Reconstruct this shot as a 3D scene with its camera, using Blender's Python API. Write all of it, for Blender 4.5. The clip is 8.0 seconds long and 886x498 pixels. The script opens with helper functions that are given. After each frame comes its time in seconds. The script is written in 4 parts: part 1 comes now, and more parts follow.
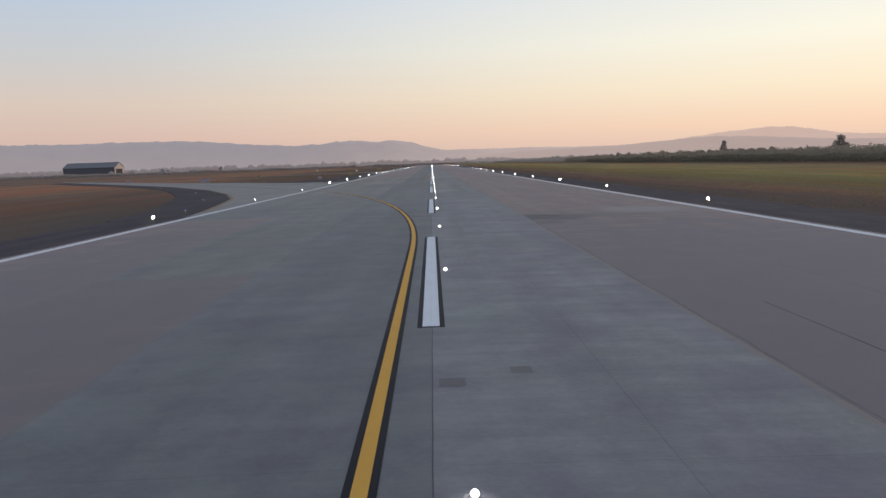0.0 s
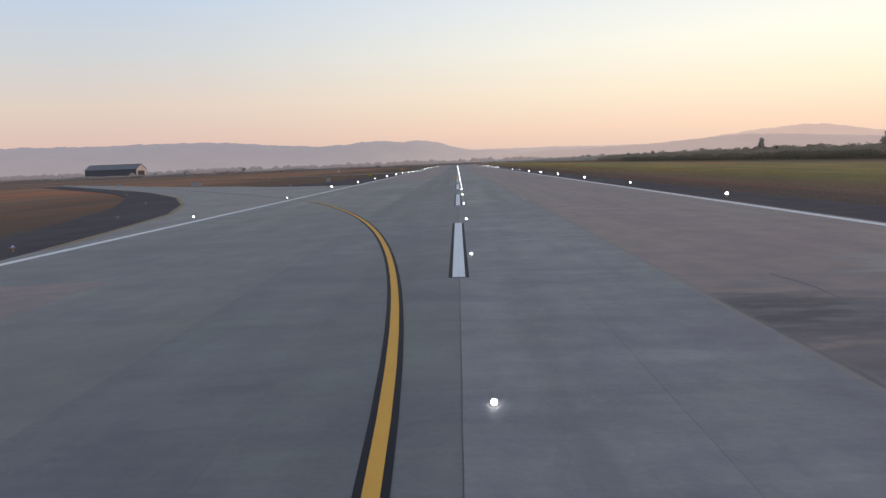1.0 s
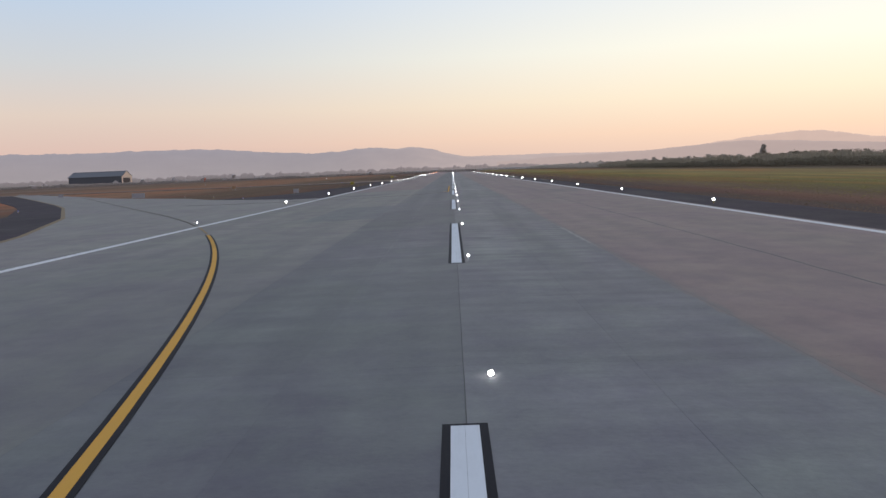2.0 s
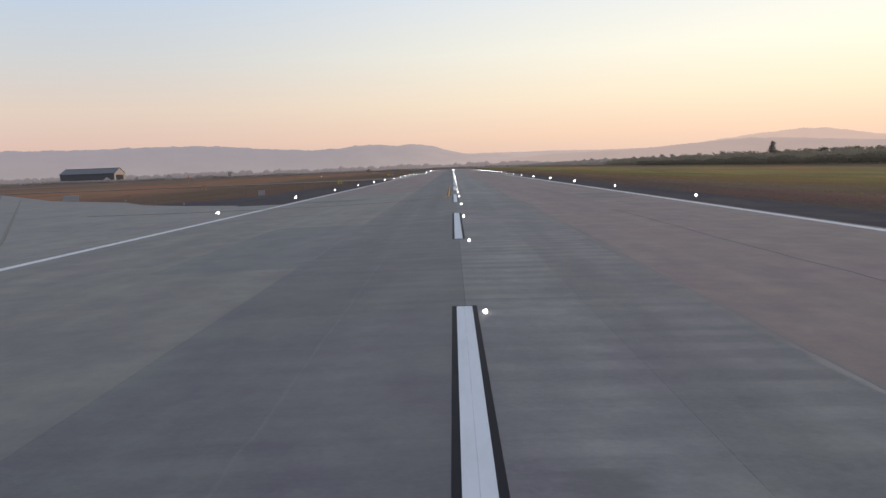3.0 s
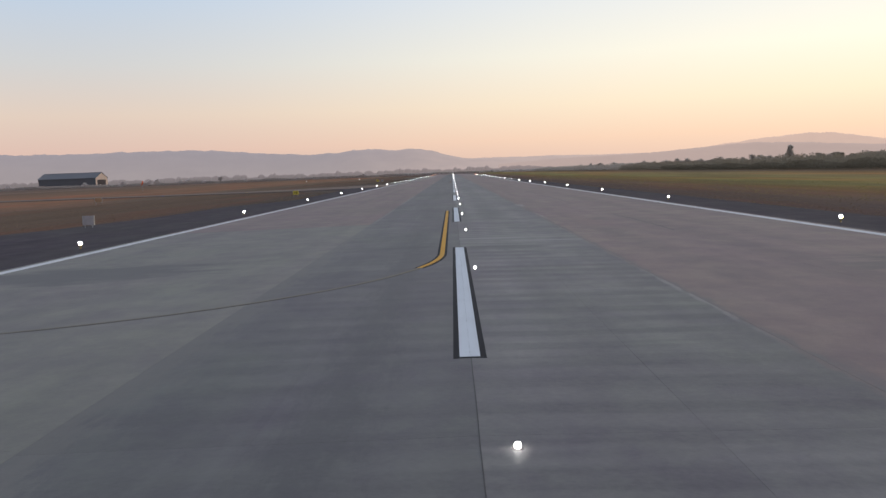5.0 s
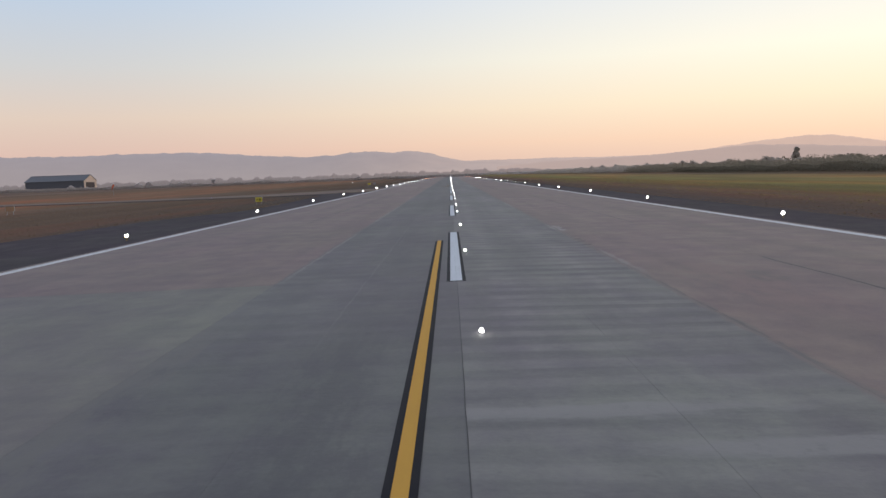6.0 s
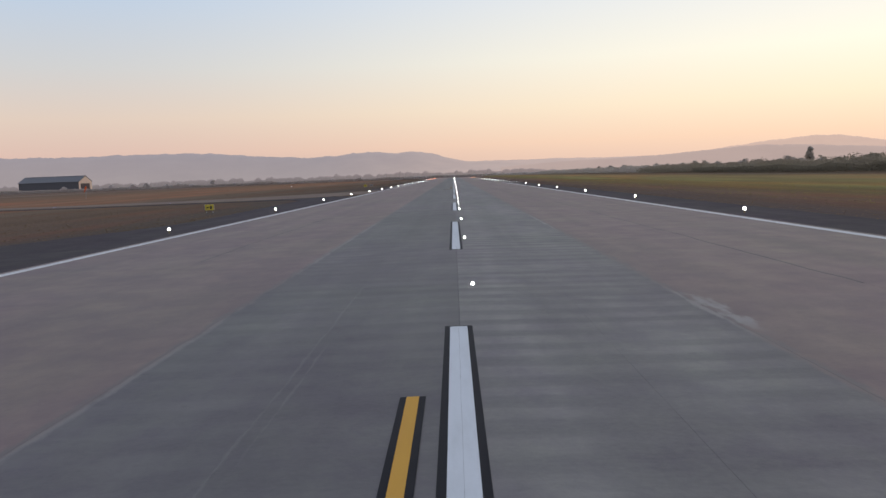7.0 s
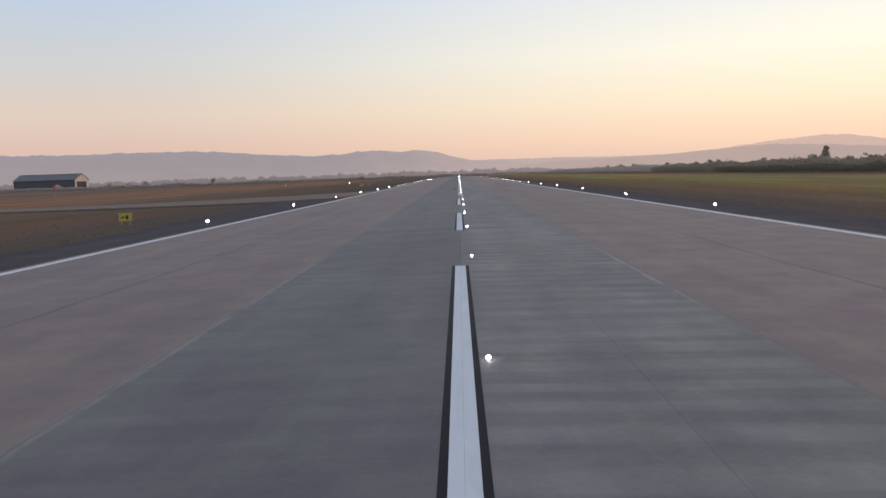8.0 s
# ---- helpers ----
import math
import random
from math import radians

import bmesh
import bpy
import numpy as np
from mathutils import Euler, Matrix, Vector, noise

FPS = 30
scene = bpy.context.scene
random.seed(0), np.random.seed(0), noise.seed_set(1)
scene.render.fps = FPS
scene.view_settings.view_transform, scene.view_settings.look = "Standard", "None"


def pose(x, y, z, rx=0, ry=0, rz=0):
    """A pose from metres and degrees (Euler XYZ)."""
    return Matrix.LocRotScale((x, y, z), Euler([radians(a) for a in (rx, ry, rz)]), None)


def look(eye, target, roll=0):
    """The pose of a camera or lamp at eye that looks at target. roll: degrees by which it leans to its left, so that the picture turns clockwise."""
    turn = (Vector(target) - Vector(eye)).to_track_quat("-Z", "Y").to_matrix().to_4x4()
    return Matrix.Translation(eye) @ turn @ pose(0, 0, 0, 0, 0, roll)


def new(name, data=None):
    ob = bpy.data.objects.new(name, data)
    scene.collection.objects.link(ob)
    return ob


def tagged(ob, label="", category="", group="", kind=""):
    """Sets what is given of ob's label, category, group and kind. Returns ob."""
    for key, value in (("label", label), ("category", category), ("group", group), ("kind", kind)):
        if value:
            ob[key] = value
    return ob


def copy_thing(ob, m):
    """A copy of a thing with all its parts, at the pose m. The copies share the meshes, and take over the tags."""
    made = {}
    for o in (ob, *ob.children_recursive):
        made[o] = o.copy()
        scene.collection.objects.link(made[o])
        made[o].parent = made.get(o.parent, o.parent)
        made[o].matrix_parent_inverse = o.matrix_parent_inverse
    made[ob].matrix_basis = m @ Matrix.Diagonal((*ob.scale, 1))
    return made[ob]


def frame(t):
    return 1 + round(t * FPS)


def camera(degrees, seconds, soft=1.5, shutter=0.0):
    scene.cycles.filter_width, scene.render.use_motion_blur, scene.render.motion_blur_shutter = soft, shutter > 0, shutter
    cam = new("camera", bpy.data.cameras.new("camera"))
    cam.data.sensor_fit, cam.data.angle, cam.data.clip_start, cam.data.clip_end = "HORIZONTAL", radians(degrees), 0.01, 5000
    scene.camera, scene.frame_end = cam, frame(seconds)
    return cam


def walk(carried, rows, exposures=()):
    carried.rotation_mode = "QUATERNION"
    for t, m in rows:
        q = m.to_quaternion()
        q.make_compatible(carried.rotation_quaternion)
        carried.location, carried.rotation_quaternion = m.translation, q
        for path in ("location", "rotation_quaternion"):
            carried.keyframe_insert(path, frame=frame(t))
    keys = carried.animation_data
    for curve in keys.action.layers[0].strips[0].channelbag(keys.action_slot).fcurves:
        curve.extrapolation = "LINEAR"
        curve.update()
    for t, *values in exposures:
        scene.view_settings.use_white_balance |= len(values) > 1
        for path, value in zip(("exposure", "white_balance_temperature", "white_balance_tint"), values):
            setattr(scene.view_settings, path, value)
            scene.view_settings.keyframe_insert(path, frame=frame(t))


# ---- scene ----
# A straight runway at dusk, seen from the flight deck of an aircraft that rolls along it.
# ---- camera ----
cam = camera(55.9, 8.0)
# seconds, x, y, height, heading, tilt, roll
PATH = [
    (0.0, 0.115, -0.150, 3.783, -0.603, 84.073, -1.899), (0.1, 0.142, 3.825, 3.708, 0.090, 84.633, -2.078),
    (0.2, 0.158, 7.800, 3.651, 0.607, 84.969, -2.224), (0.3, 0.155, 11.776, 3.629, 0.837, 84.925, -2.319),
    (0.4, 0.149, 15.751, 3.615, 0.999, 84.818, -2.395), (0.5, 0.139, 19.727, 3.597, 1.061, 84.681, -2.425),
    (0.6, 0.115, 23.450, 3.558, 1.028, 84.423, -2.422), (0.7, 0.090, 27.172, 3.530, 0.995, 84.213, -2.415),
    (0.8, 0.082, 30.491, 3.532, 1.053, 84.174, -2.358), (0.9, 0.077, 33.811, 3.537, 1.159, 84.149, -2.263),
    (1.0, 0.069, 37.130, 3.544, 1.217, 84.141, -2.212), (1.1, 0.030, 41.105, 3.553, 1.165, 84.199, -2.252),
    (1.2, -0.002, 45.080, 3.565, 1.084, 84.297, -2.293), (1.3, -0.001, 48.895, 3.586, 1.029, 84.385, -2.295),
    (1.4, 0.000, 52.710, 3.612, 0.978, 84.476, -2.296), (1.5, 0.001, 56.525, 3.624, 0.925, 84.548, -2.296),
    (1.6, -0.008, 60.239, 3.602, 0.852, 84.607, -2.294), (1.7, -0.023, 63.952, 3.579, 0.807, 84.637, -2.289),
    (1.8, -0.037, 67.616, 3.579, 0.809, 84.631, -2.279), (1.9, -0.052, 71.280, 3.579, 0.813, 84.615, -2.261),
    (2.0, -0.069, 74.943, 3.580, 0.819, 84.592, -2.237), (2.1, -0.086, 78.607, 3.580, 0.827, 84.562, -2.209),
    (2.2, -0.104, 82.271, 3.581, 0.835, 84.530, -2.178), (2.3, -0.121, 85.935, 3.582, 0.844, 84.496, -2.147),
    (2.4, -0.137, 89.599, 3.584, 0.852, 84.464, -2.118), (2.5, -0.152, 93.263, 3.585, 0.860, 84.434, -2.091),
    (2.6, -0.166, 96.926, 3.587, 0.866, 84.411, -2.070), (2.7, -0.177, 100.590, 3.589, 0.870, 84.395, -2.056),
    (2.8, -0.185, 104.254, 3.591, 0.872, 84.389, -2.051), (2.9, -0.190, 106.601, 3.601, 0.871, 84.395, -2.094),
    (3.0, -0.195, 108.947, 3.609, 0.870, 84.407, -2.154), (3.1, -0.200, 112.874, 3.596, 0.873, 84.431, -2.186),
    (3.2, -0.205, 116.800, 3.580, 0.878, 84.449, -2.201), (3.3, -0.213, 120.776, 3.574, 0.883, 84.430, -2.175),
    (3.4, -0.225, 124.753, 3.570, 0.889, 84.394, -2.125), (3.5, -0.239, 128.729, 3.568, 0.898, 84.375, -2.099),
    (3.6, -0.258, 132.075, 3.580, 0.925, 84.428, -2.106), (3.7, -0.282, 135.420, 3.591, 0.953, 84.480, -2.113),
    (3.8, -0.294, 138.490, 3.591, 0.964, 84.474, -2.102), (3.9, -0.300, 141.561, 3.591, 0.972, 84.461, -2.079),
    (4.0, -0.303, 144.631, 3.590, 0.982, 84.455, -2.064), (4.1, -0.308, 147.997, 3.587, 1.005, 84.547, -2.059),
    (4.2, -0.313, 151.363, 3.584, 1.022, 84.649, -2.057), (4.3, -0.315, 155.174, 3.585, 1.009, 84.662, -2.057),
    (4.4, -0.320, 158.985, 3.585, 0.980, 84.668, -2.059), (4.5, -0.322, 162.796, 3.586, 0.952, 84.678, -2.061),
    (4.6, -0.302, 166.087, 3.580, 0.930, 84.705, -2.084), (4.7, -0.275, 169.379, 3.574, 0.907, 84.728, -2.106),
    (4.8, -0.261, 172.572, 3.574, 0.881, 84.733, -2.104), (4.9, -0.249, 175.765, 3.575, 0.851, 84.736, -2.099),
    (5.0, -0.239, 178.957, 3.576, 0.819, 84.738, -2.090), (5.1, -0.230, 182.150, 3.578, 0.785, 84.740, -2.080),
    (5.2, -0.223, 185.343, 3.580, 0.751, 84.741, -2.069), (5.3, -0.215, 188.536, 3.581, 0.719, 84.742, -2.057),
    (5.4, -0.207, 191.729, 3.583, 0.689, 84.743, -2.046), (5.5, -0.199, 194.922, 3.585, 0.664, 84.744, -2.036),
    (5.6, -0.188, 198.114, 3.586, 0.644, 84.747, -2.027), (5.7, -0.176, 201.307, 3.587, 0.632, 84.751, -2.022),
    (5.8, -0.161, 204.500, 3.587, 0.627, 84.756, -2.020), (5.9, -0.134, 207.762, 3.574, 0.644, 84.831, -2.046),
    (6.0, -0.109, 211.023, 3.561, 0.661, 84.903, -2.072), (6.1, -0.101, 214.249, 3.582, 0.643, 84.802, -2.069),
    (6.2, -0.094, 217.475, 3.603, 0.624, 84.701, -2.067), (6.3, -0.078, 221.101, 3.587, 0.621, 84.755, -2.103),
    (6.4, -0.057, 224.726, 3.558, 0.619, 84.857, -2.172), (6.5, -0.042, 228.352, 3.542, 0.618, 84.911, -2.213),
    (6.6, -0.036, 230.874, 3.572, 0.670, 84.880, -2.219), (6.7, -0.032, 233.396, 3.602, 0.751, 84.849, -2.221),
    (6.8, -0.027, 236.547, 3.590, 0.817, 84.878, -2.200), (6.9, -0.021, 239.698, 3.567, 0.877, 84.931, -2.156),
    (7.0, -0.017, 242.849, 3.555, 0.904, 84.960, -2.121), (7.1, -0.014, 246.191, 3.555, 0.895, 84.951, -2.102),
    (7.2, -0.012, 249.533, 3.556, 0.872, 84.930, -2.087), (7.3, -0.011, 252.874, 3.556, 0.845, 84.904, -2.074),
    (7.4, -0.009, 256.216, 3.557, 0.822, 84.883, -2.061), (7.5, -0.006, 259.558, 3.558, 0.813, 84.874, -2.047),
    (7.6, -0.002, 262.435, 3.559, 0.843, 84.875, -2.031), (7.7, 0.003, 265.312, 3.560, 0.920, 84.878, -2.015),
    (7.8, 0.008, 268.188, 3.561, 1.024, 84.883, -1.999), (7.9, 0.014, 271.065, 3.563, 1.135, 84.887, -1.982),
    (8.0, 0.019, 273.942, 3.564, 1.232, 84.891, -1.966),
]

walk(cam, [(t, pose(x, y, z, tilt, 0, yaw) @ pose(0, 0, 0, 0, 0, roll)) for t, x, y, z, yaw, tilt, roll in PATH],
     exposures=[(0.0, -0.12, 6300, 10), (0.5, -0.03, 6250, 10), (1.7, 0.0, 6250, 10), (3.0, 0.0, 6400, 10), (8.0, -0.03, 6450, 11)])

# ---- world and sun ----
SUN_AZ, SUN_EL = radians(52), radians(2.0)      # from the runway's heading towards its right-hand side


def srgb(r, g, b, k=1.0):
    f = lambda c: ((c / 255 + 0.055) / 1.055) ** 2.4 if c > 10 else c / 255 / 12.92
    return (f(r) * k, f(g) * k, f(b) * k, 1)


world = bpy.data.worlds.new("dusk_sky")
scene.world = world
world.use_nodes = True
wt = world.node_tree
wt.nodes.clear()
W_OUT = wt.nodes.new("ShaderNodeOutputWorld")
W_BG = wt.nodes.new("ShaderNodeBackground")
W_CO = wt.nodes.new("ShaderNodeTexCoord")
W_SEP = wt.nodes.new("ShaderNodeSeparateXYZ")
wt.links.new(W_CO.outputs["Generated"], W_SEP.inputs[0])


def sky_ramp(stops):
    """Colour by the sine of the height above the horizon."""
    r = wt.nodes.new("ShaderNodeValToRGB")
    r.color_ramp.interpolation = "EASE" if len(stops) < 3 else "LINEAR"
    while len(r.color_ramp.elements) < len(stops):
        r.color_ramp.elements.new(0.5)
    for e, (p, c) in zip(r.color_ramp.elements, stops):
        e.position, e.color = p, c
    wt.links.new(W_SEP.outputs["Z"], r.inputs[0])
    return r


COOL = sky_ramp([(0.0, srgb(200, 174, 167)), (0.035, srgb(224, 193, 179)), (0.075, srgb(227, 207, 191)), (0.13, srgb(211, 211, 210)),
                 (0.20, srgb(194, 209, 226)), (0.45, srgb(196, 206, 222)), (1.0, srgb(184, 196, 216))])
WARM = sky_ramp([(0.0, srgb(240, 204, 184)), (0.035, srgb(255, 220, 189, 1.03)), (0.075, srgb(255, 237, 206, 1.06)), (0.13, srgb(255, 249, 228, 1.07)),
                 (0.20, srgb(246, 246, 242)), (0.45, srgb(222, 222, 226)), (1.0, srgb(184, 196, 216))])
W_DOT = wt.nodes.new("ShaderNodeVectorMath")
W_DOT.operation = "DOT_PRODUCT"
W_DOT.inputs[1].default_value = (math.sin(SUN_AZ), math.cos(SUN_AZ), 0)
wt.links.new(W_CO.outputs["Generated"], W_DOT.inputs[0])
W_MAP = wt.nodes.new("ShaderNodeMapRange")
W_MAP.interpolation_type = "SMOOTHSTEP"
W_MAP.inputs["From Min"].default_value, W_MAP.inputs["From Max"].default_value = 0.20, 1.0
wt.links.new(W_DOT.outputs["Value"], W_MAP.inputs["Value"])
W_MIX = wt.nodes.new("ShaderNodeMix")
W_MIX.data_type = "RGBA"
wt.links.new(W_MAP.outputs[0], W_MIX.inputs["Factor"])
wt.links.new(COOL.outputs[0], W_MIX.inputs["A"])
wt.links.new(WARM.outputs[0], W_MIX.inputs["B"])
W_SKY = wt.nodes.new("ShaderNodeTexSky")
W_SKY.sky_type = "NISHITA"
W_SKY.sun_disc, W_SKY.sun_elevation, W_SKY.sun_rotation = False, SUN_EL, SUN_AZ
W_SKY.air_density, W_SKY.dust_density = 1.0, 2.0
W_SC = wt.nodes.new("ShaderNodeMix")
W_SC.data_type, W_SC.blend_type = "RGBA", "ADD"
W_SC.inputs["Factor"].default_value = 0.008
wt.links.new(W_MIX.outputs["Result"], W_SC.inputs["A"])
wt.links.new(W_SKY.outputs[0], W_SC.inputs["B"])
wt.links.new(W_SC.outputs["Result"], W_BG.inputs[0])
W_BG.inputs[1].default_value = 1.0
wt.links.new(W_BG.outputs[0], W_OUT.inputs[0])

sun = new("sun", bpy.data.lights.new("sun", "SUN"))
sun.data.energy, sun.data.angle, sun.data.color = 0.5, radians(10), (1.0, 0.78, 0.55)
sun.matrix_world = look((math.sin(SUN_AZ) * 300, math.cos(SUN_AZ) * 300, 300 * math.tan(SUN_EL) + 60), (0, 0, 60))


# ---- materials ----
def mat(name, rough=0.8, metal=0.0, gloss=0.3):
    m = bpy.data.materials.new(name)
    m.use_nodes = True
    b = m.node_tree.nodes["Principled BSDF"]
    b.inputs["Roughness"].default_value, b.inputs["Metallic"].default_value = rough, metal
    b.inputs["Specular IOR Level"].default_value = gloss
    return m, m.node_tree, b


def node(nt, kind, **kw):
    n = nt.nodes.new(kind)
    for k, v in kw.items():
        n.inputs[k].default_value = v
    return n


def place(nt, sx, sy, sz):
    """World position, stretched."""
    g = nt.nodes.new("ShaderNodeNewGeometry")
    v = nt.nodes.new("ShaderNodeVectorMath")
    v.operation = "MULTIPLY"
    v.inputs[1].default_value = (sx, sy, sz)
    nt.links.new(g.outputs["Position"], v.inputs[0])
    return v.outputs[0]


def noise_of(nt, vec, scale=1.0, detail=4.0, rough=0.55, lo=0.3, hi=0.7):
    n = node(nt, "ShaderNodeTexNoise", Scale=scale, Detail=detail, Roughness=rough)
    nt.links.new(vec, n.inputs["Vector"])
    m = node(nt, "ShaderNodeMapRange")
    m.inputs["From Min"].default_value, m.inputs["From Max"].default_value = lo, hi
    nt.links.new(n.outputs["Fac"], m.inputs["Value"])
    return m.outputs[0]


def blend(nt, fac, a, b, kind="MIX"):
    x = nt.nodes.new("ShaderNodeMix")
    x.data_type, x.blend_type = "RGBA", kind
    for key, v in (("Factor", fac), ("A", a), ("B", b)):
        if isinstance(v, (int, float)):
            x.inputs[key].default_value = v
        elif isinstance(v, tuple):
            x.inputs[key].default_value = v if len(v) == 4 else (*v, 1)
        else:
            nt.links.new(v, x.inputs[key])
    return x.outputs["Result"]


def math_of(nt, op, a, b):
    x = nt.nodes.new("ShaderNodeMath")
    x.operation = op
    for i, v in enumerate((a, b)):
        if isinstance(v, (int, float)):
            x.inputs[i].default_value = v
        else:
            nt.links.new(v, x.inputs[i])
    return x.outputs[0]


def bump(nt, b, height, strength=0.3, dist=0.02):
    x = node(nt, "ShaderNodeBump", Strength=strength, Distance=dist)
    nt.links.new(height, x.inputs["Height"])
    nt.links.new(x.outputs[0], b.inputs["Normal"])


def pavement(name, base, dark, pale, streak, rough=0.65, tint=0.10, bands=0.0, gloss=0.32, stains=(), fresh=None, strips=(), combs=()):
    """Paving: cross streaks left by the paver and the broom, wheel tracks along it, stains, grain, a tone of its own for each panel."""
    m, nt, b = mat(name, rough, 0.0, gloss)
    fine = noise_of(nt, place(nt, 0.16, 1.3, 1), 1.0, 6, 0.70, 0.42, 0.66)
    broad = noise_of(nt, place(nt, 0.11, 0.30, 1), 1.0, 5, 0.62, 0.42, 0.62)
    cross = math_of(nt, "ADD", math_of(nt, "MULTIPLY", fine, 0.45), math_of(nt, "MULTIPLY", broad, 0.55))
    along = noise_of(nt, place(nt, 0.55, 0.012, 1), 1.0, 3, 0.5, 0.35, 0.7)
    stain = noise_of(nt, place(nt, 0.09, 0.05, 1), 1.0, 5, 0.62, 0.42, 0.75)
    grain = noise_of(nt, place(nt, 9, 9, 9), 1.0, 3, 0.6, 0.25, 0.75)
    c = blend(nt, math_of(nt, "MULTIPLY", cross, streak), base, pale)
    if fresh:                      # a newer, cooler and smoother pour at the first stretch
        sy = nt.nodes.new("ShaderNodeSeparateXYZ")
        nt.links.new(place(nt, 1, 1, 1), sy.inputs[0])
        f = node(nt, "ShaderNodeMapRange")
        f.inputs["From Min"].default_value, f.inputs["From Max"].default_value = 135, 85
        nt.links.new(sy.outputs["Y"], f.inputs["Value"])
        age = f.outputs[0]
    if bands:
        w = node(nt, "ShaderNodeTexWave", Scale=0.22, Distortion=3.2, Detail=3.0)
        w.bands_direction = "Y"
        w.inputs["Detail Scale"].default_value = 1.6
        nt.links.new(place(nt, 0.22, 1.0, 1), w.inputs["Vector"])
        where = noise_of(nt, place(nt, 0.20, 0.035, 1), 1.0, 4, 0.6, 0.34, 0.56)
        crisp = node(nt, "ShaderNodeMapRange")
        crisp.inputs["From Min"].default_value, crisp.inputs["From Max"].default_value = 0.30, 0.72
        nt.links.new(w.outputs["Fac"], crisp.inputs["Value"])
        c = blend(nt, math_of(nt, "MULTIPLY", math_of(nt, "MULTIPLY", crisp.outputs[0], where), math_of(nt, "SUBTRACT", bands, math_of(nt, "MULTIPLY", age, bands * 0.75))), c, pale)
    for y0, y1, scale, depth in combs:          # ridges of a coarse broom
        cy = nt.nodes.new("ShaderNodeSeparateXYZ")
        nt.links.new(place(nt, 1, 1, 1), cy.inputs[0])
        far = math_of(nt, "ABSOLUTE", math_of(nt, "SUBTRACT", cy.outputs["Y"], (y0 + y1) / 2), 0.0)
        fade = node(nt, "ShaderNodeMapRange")
        fade.interpolation_type = "SMOOTHSTEP"
        fade.inputs["From Min"].default_value, fade.inputs["From Max"].default_value = (y1 - y0) / 2, (y1 - y0) / 4
        nt.links.new(far, fade.inputs["Value"])
        broom = node(nt, "ShaderNodeTexWave", Scale=scale, Distortion=6.0, Detail=5.0)
        broom.bands_direction = "Y"
        nt.links.new(place(nt, 0.10, 1.0, 1), broom.inputs["Vector"])
        torn = noise_of(nt, place(nt, 0.5, 0.7, 1), 1.0, 6, 0.7, 0.38, 0.62)
        c = blend(nt, math_of(nt, "MULTIPLY", math_of(nt, "MULTIPLY", fade.outputs[0], torn), depth), c, blend(nt, broom.outputs["Fac"], dark, pale))
    c = blend(nt, math_of(nt, "MULTIPLY", along, 0.55), c, dark)
    c = blend(nt, math_of(nt, "MULTIPLY", stain, 0.45), c, dark)
    c = blend(nt, math_of(nt, "MULTIPLY", grain, 0.18), c, pale)
    mot = noise_of(nt, place(nt, 0.55, 0.40, 1), 1.0, 6, 0.72, 0.36, 0.64)
    c = blend(nt, 1.0, c, blend(nt, mot, (0.86, 0.82, 0.88), (1.14, 1.15, 1.06)), "MULTIPLY")
    hue = noise_of(nt, place(nt, 0.13, 0.07, 1), 1.0, 4, 0.6, 0.36, 0.64)
    c = blend(nt, 1.0, c, blend(nt, hue, (0.97, 0.93, 1.0), (1.02, 1.06, 1.02)), "MULTIPLY")
    if fresh:
        c = blend(nt, age, c, blend(nt, 1.0, c, fresh, "MULTIPLY"))
    for cx, cy, rx, ry, tone, depth in stains:
        v = nt.nodes.new("ShaderNodeVectorMath")
        v.operation = "SUBTRACT"
        v.inputs[1].default_value = (cx / rx, cy / ry, 0)
        nt.links.new(place(nt, 1 / rx, 1 / ry, 0), v.inputs[0])
        d = nt.nodes.new("ShaderNodeVectorMath")
        d.operation = "LENGTH"
        nt.links.new(v.outputs[0], d.inputs[0])
        rag = noise_of(nt, place(nt, 0.30, 0.75, 1), 1.0, 7, 0.7, 0.25, 0.75)
        edge = node(nt, "ShaderNodeMapRange")
        edge.interpolation_type = "SMOOTHSTEP"
        edge.inputs["From Min"].default_value, edge.inputs["From Max"].default_value = 1.45, 0.95
        nt.links.new(math_of(nt, "ADD", d.outputs["Value"], rag), edge.inputs["Value"])
        c = blend(nt, math_of(nt, "MULTIPLY", edge.outputs[0], depth), c, tone)
    if strips:
        sp = nt.nodes.new("ShaderNodeSeparateXYZ")
        nt.links.new(place(nt, 1, 1, 1), sp.inputs[0])
        sway = math_of(nt, "MULTIPLY", math_of(nt, "SUBTRACT", noise_of(nt, place(nt, 0, 0.25, 0), 1.0, 6, 0.7, 0.2, 0.8), 0.5), 0.16)
        torn = math_of(nt, "MULTIPLY", noise_of(nt, place(nt, 2.5, 0.55, 1), 1.0, 7, 0.75, 0.38, 0.62), 0.8)
    for cx, half, y0, y1, tone, depth in strips:
        d = math_of(nt, "ABSOLUTE", math_of(nt, "SUBTRACT", math_of(nt, "ADD", sp.outputs["X"], sway), cx), 0.0)
        d = math_of(nt, "ADD", math_of(nt, "DIVIDE", d, half), torn)
        a = node(nt, "ShaderNodeMapRange")
        a.interpolation_type = "SMOOTHSTEP"
        a.inputs["From Min"].default_value, a.inputs["From Max"].default_value = 1.1, 0.4
        nt.links.new(d, a.inputs["Value"])
        e = node(nt, "ShaderNodeMapRange")
        e.interpolation_type = "SMOOTHSTEP"
        e.inputs["From Min"].default_value, e.inputs["From Max"].default_value = (y1 - y0) / 2, (y1 - y0) / 2 - min(10.0, (y1 - y0) / 3)
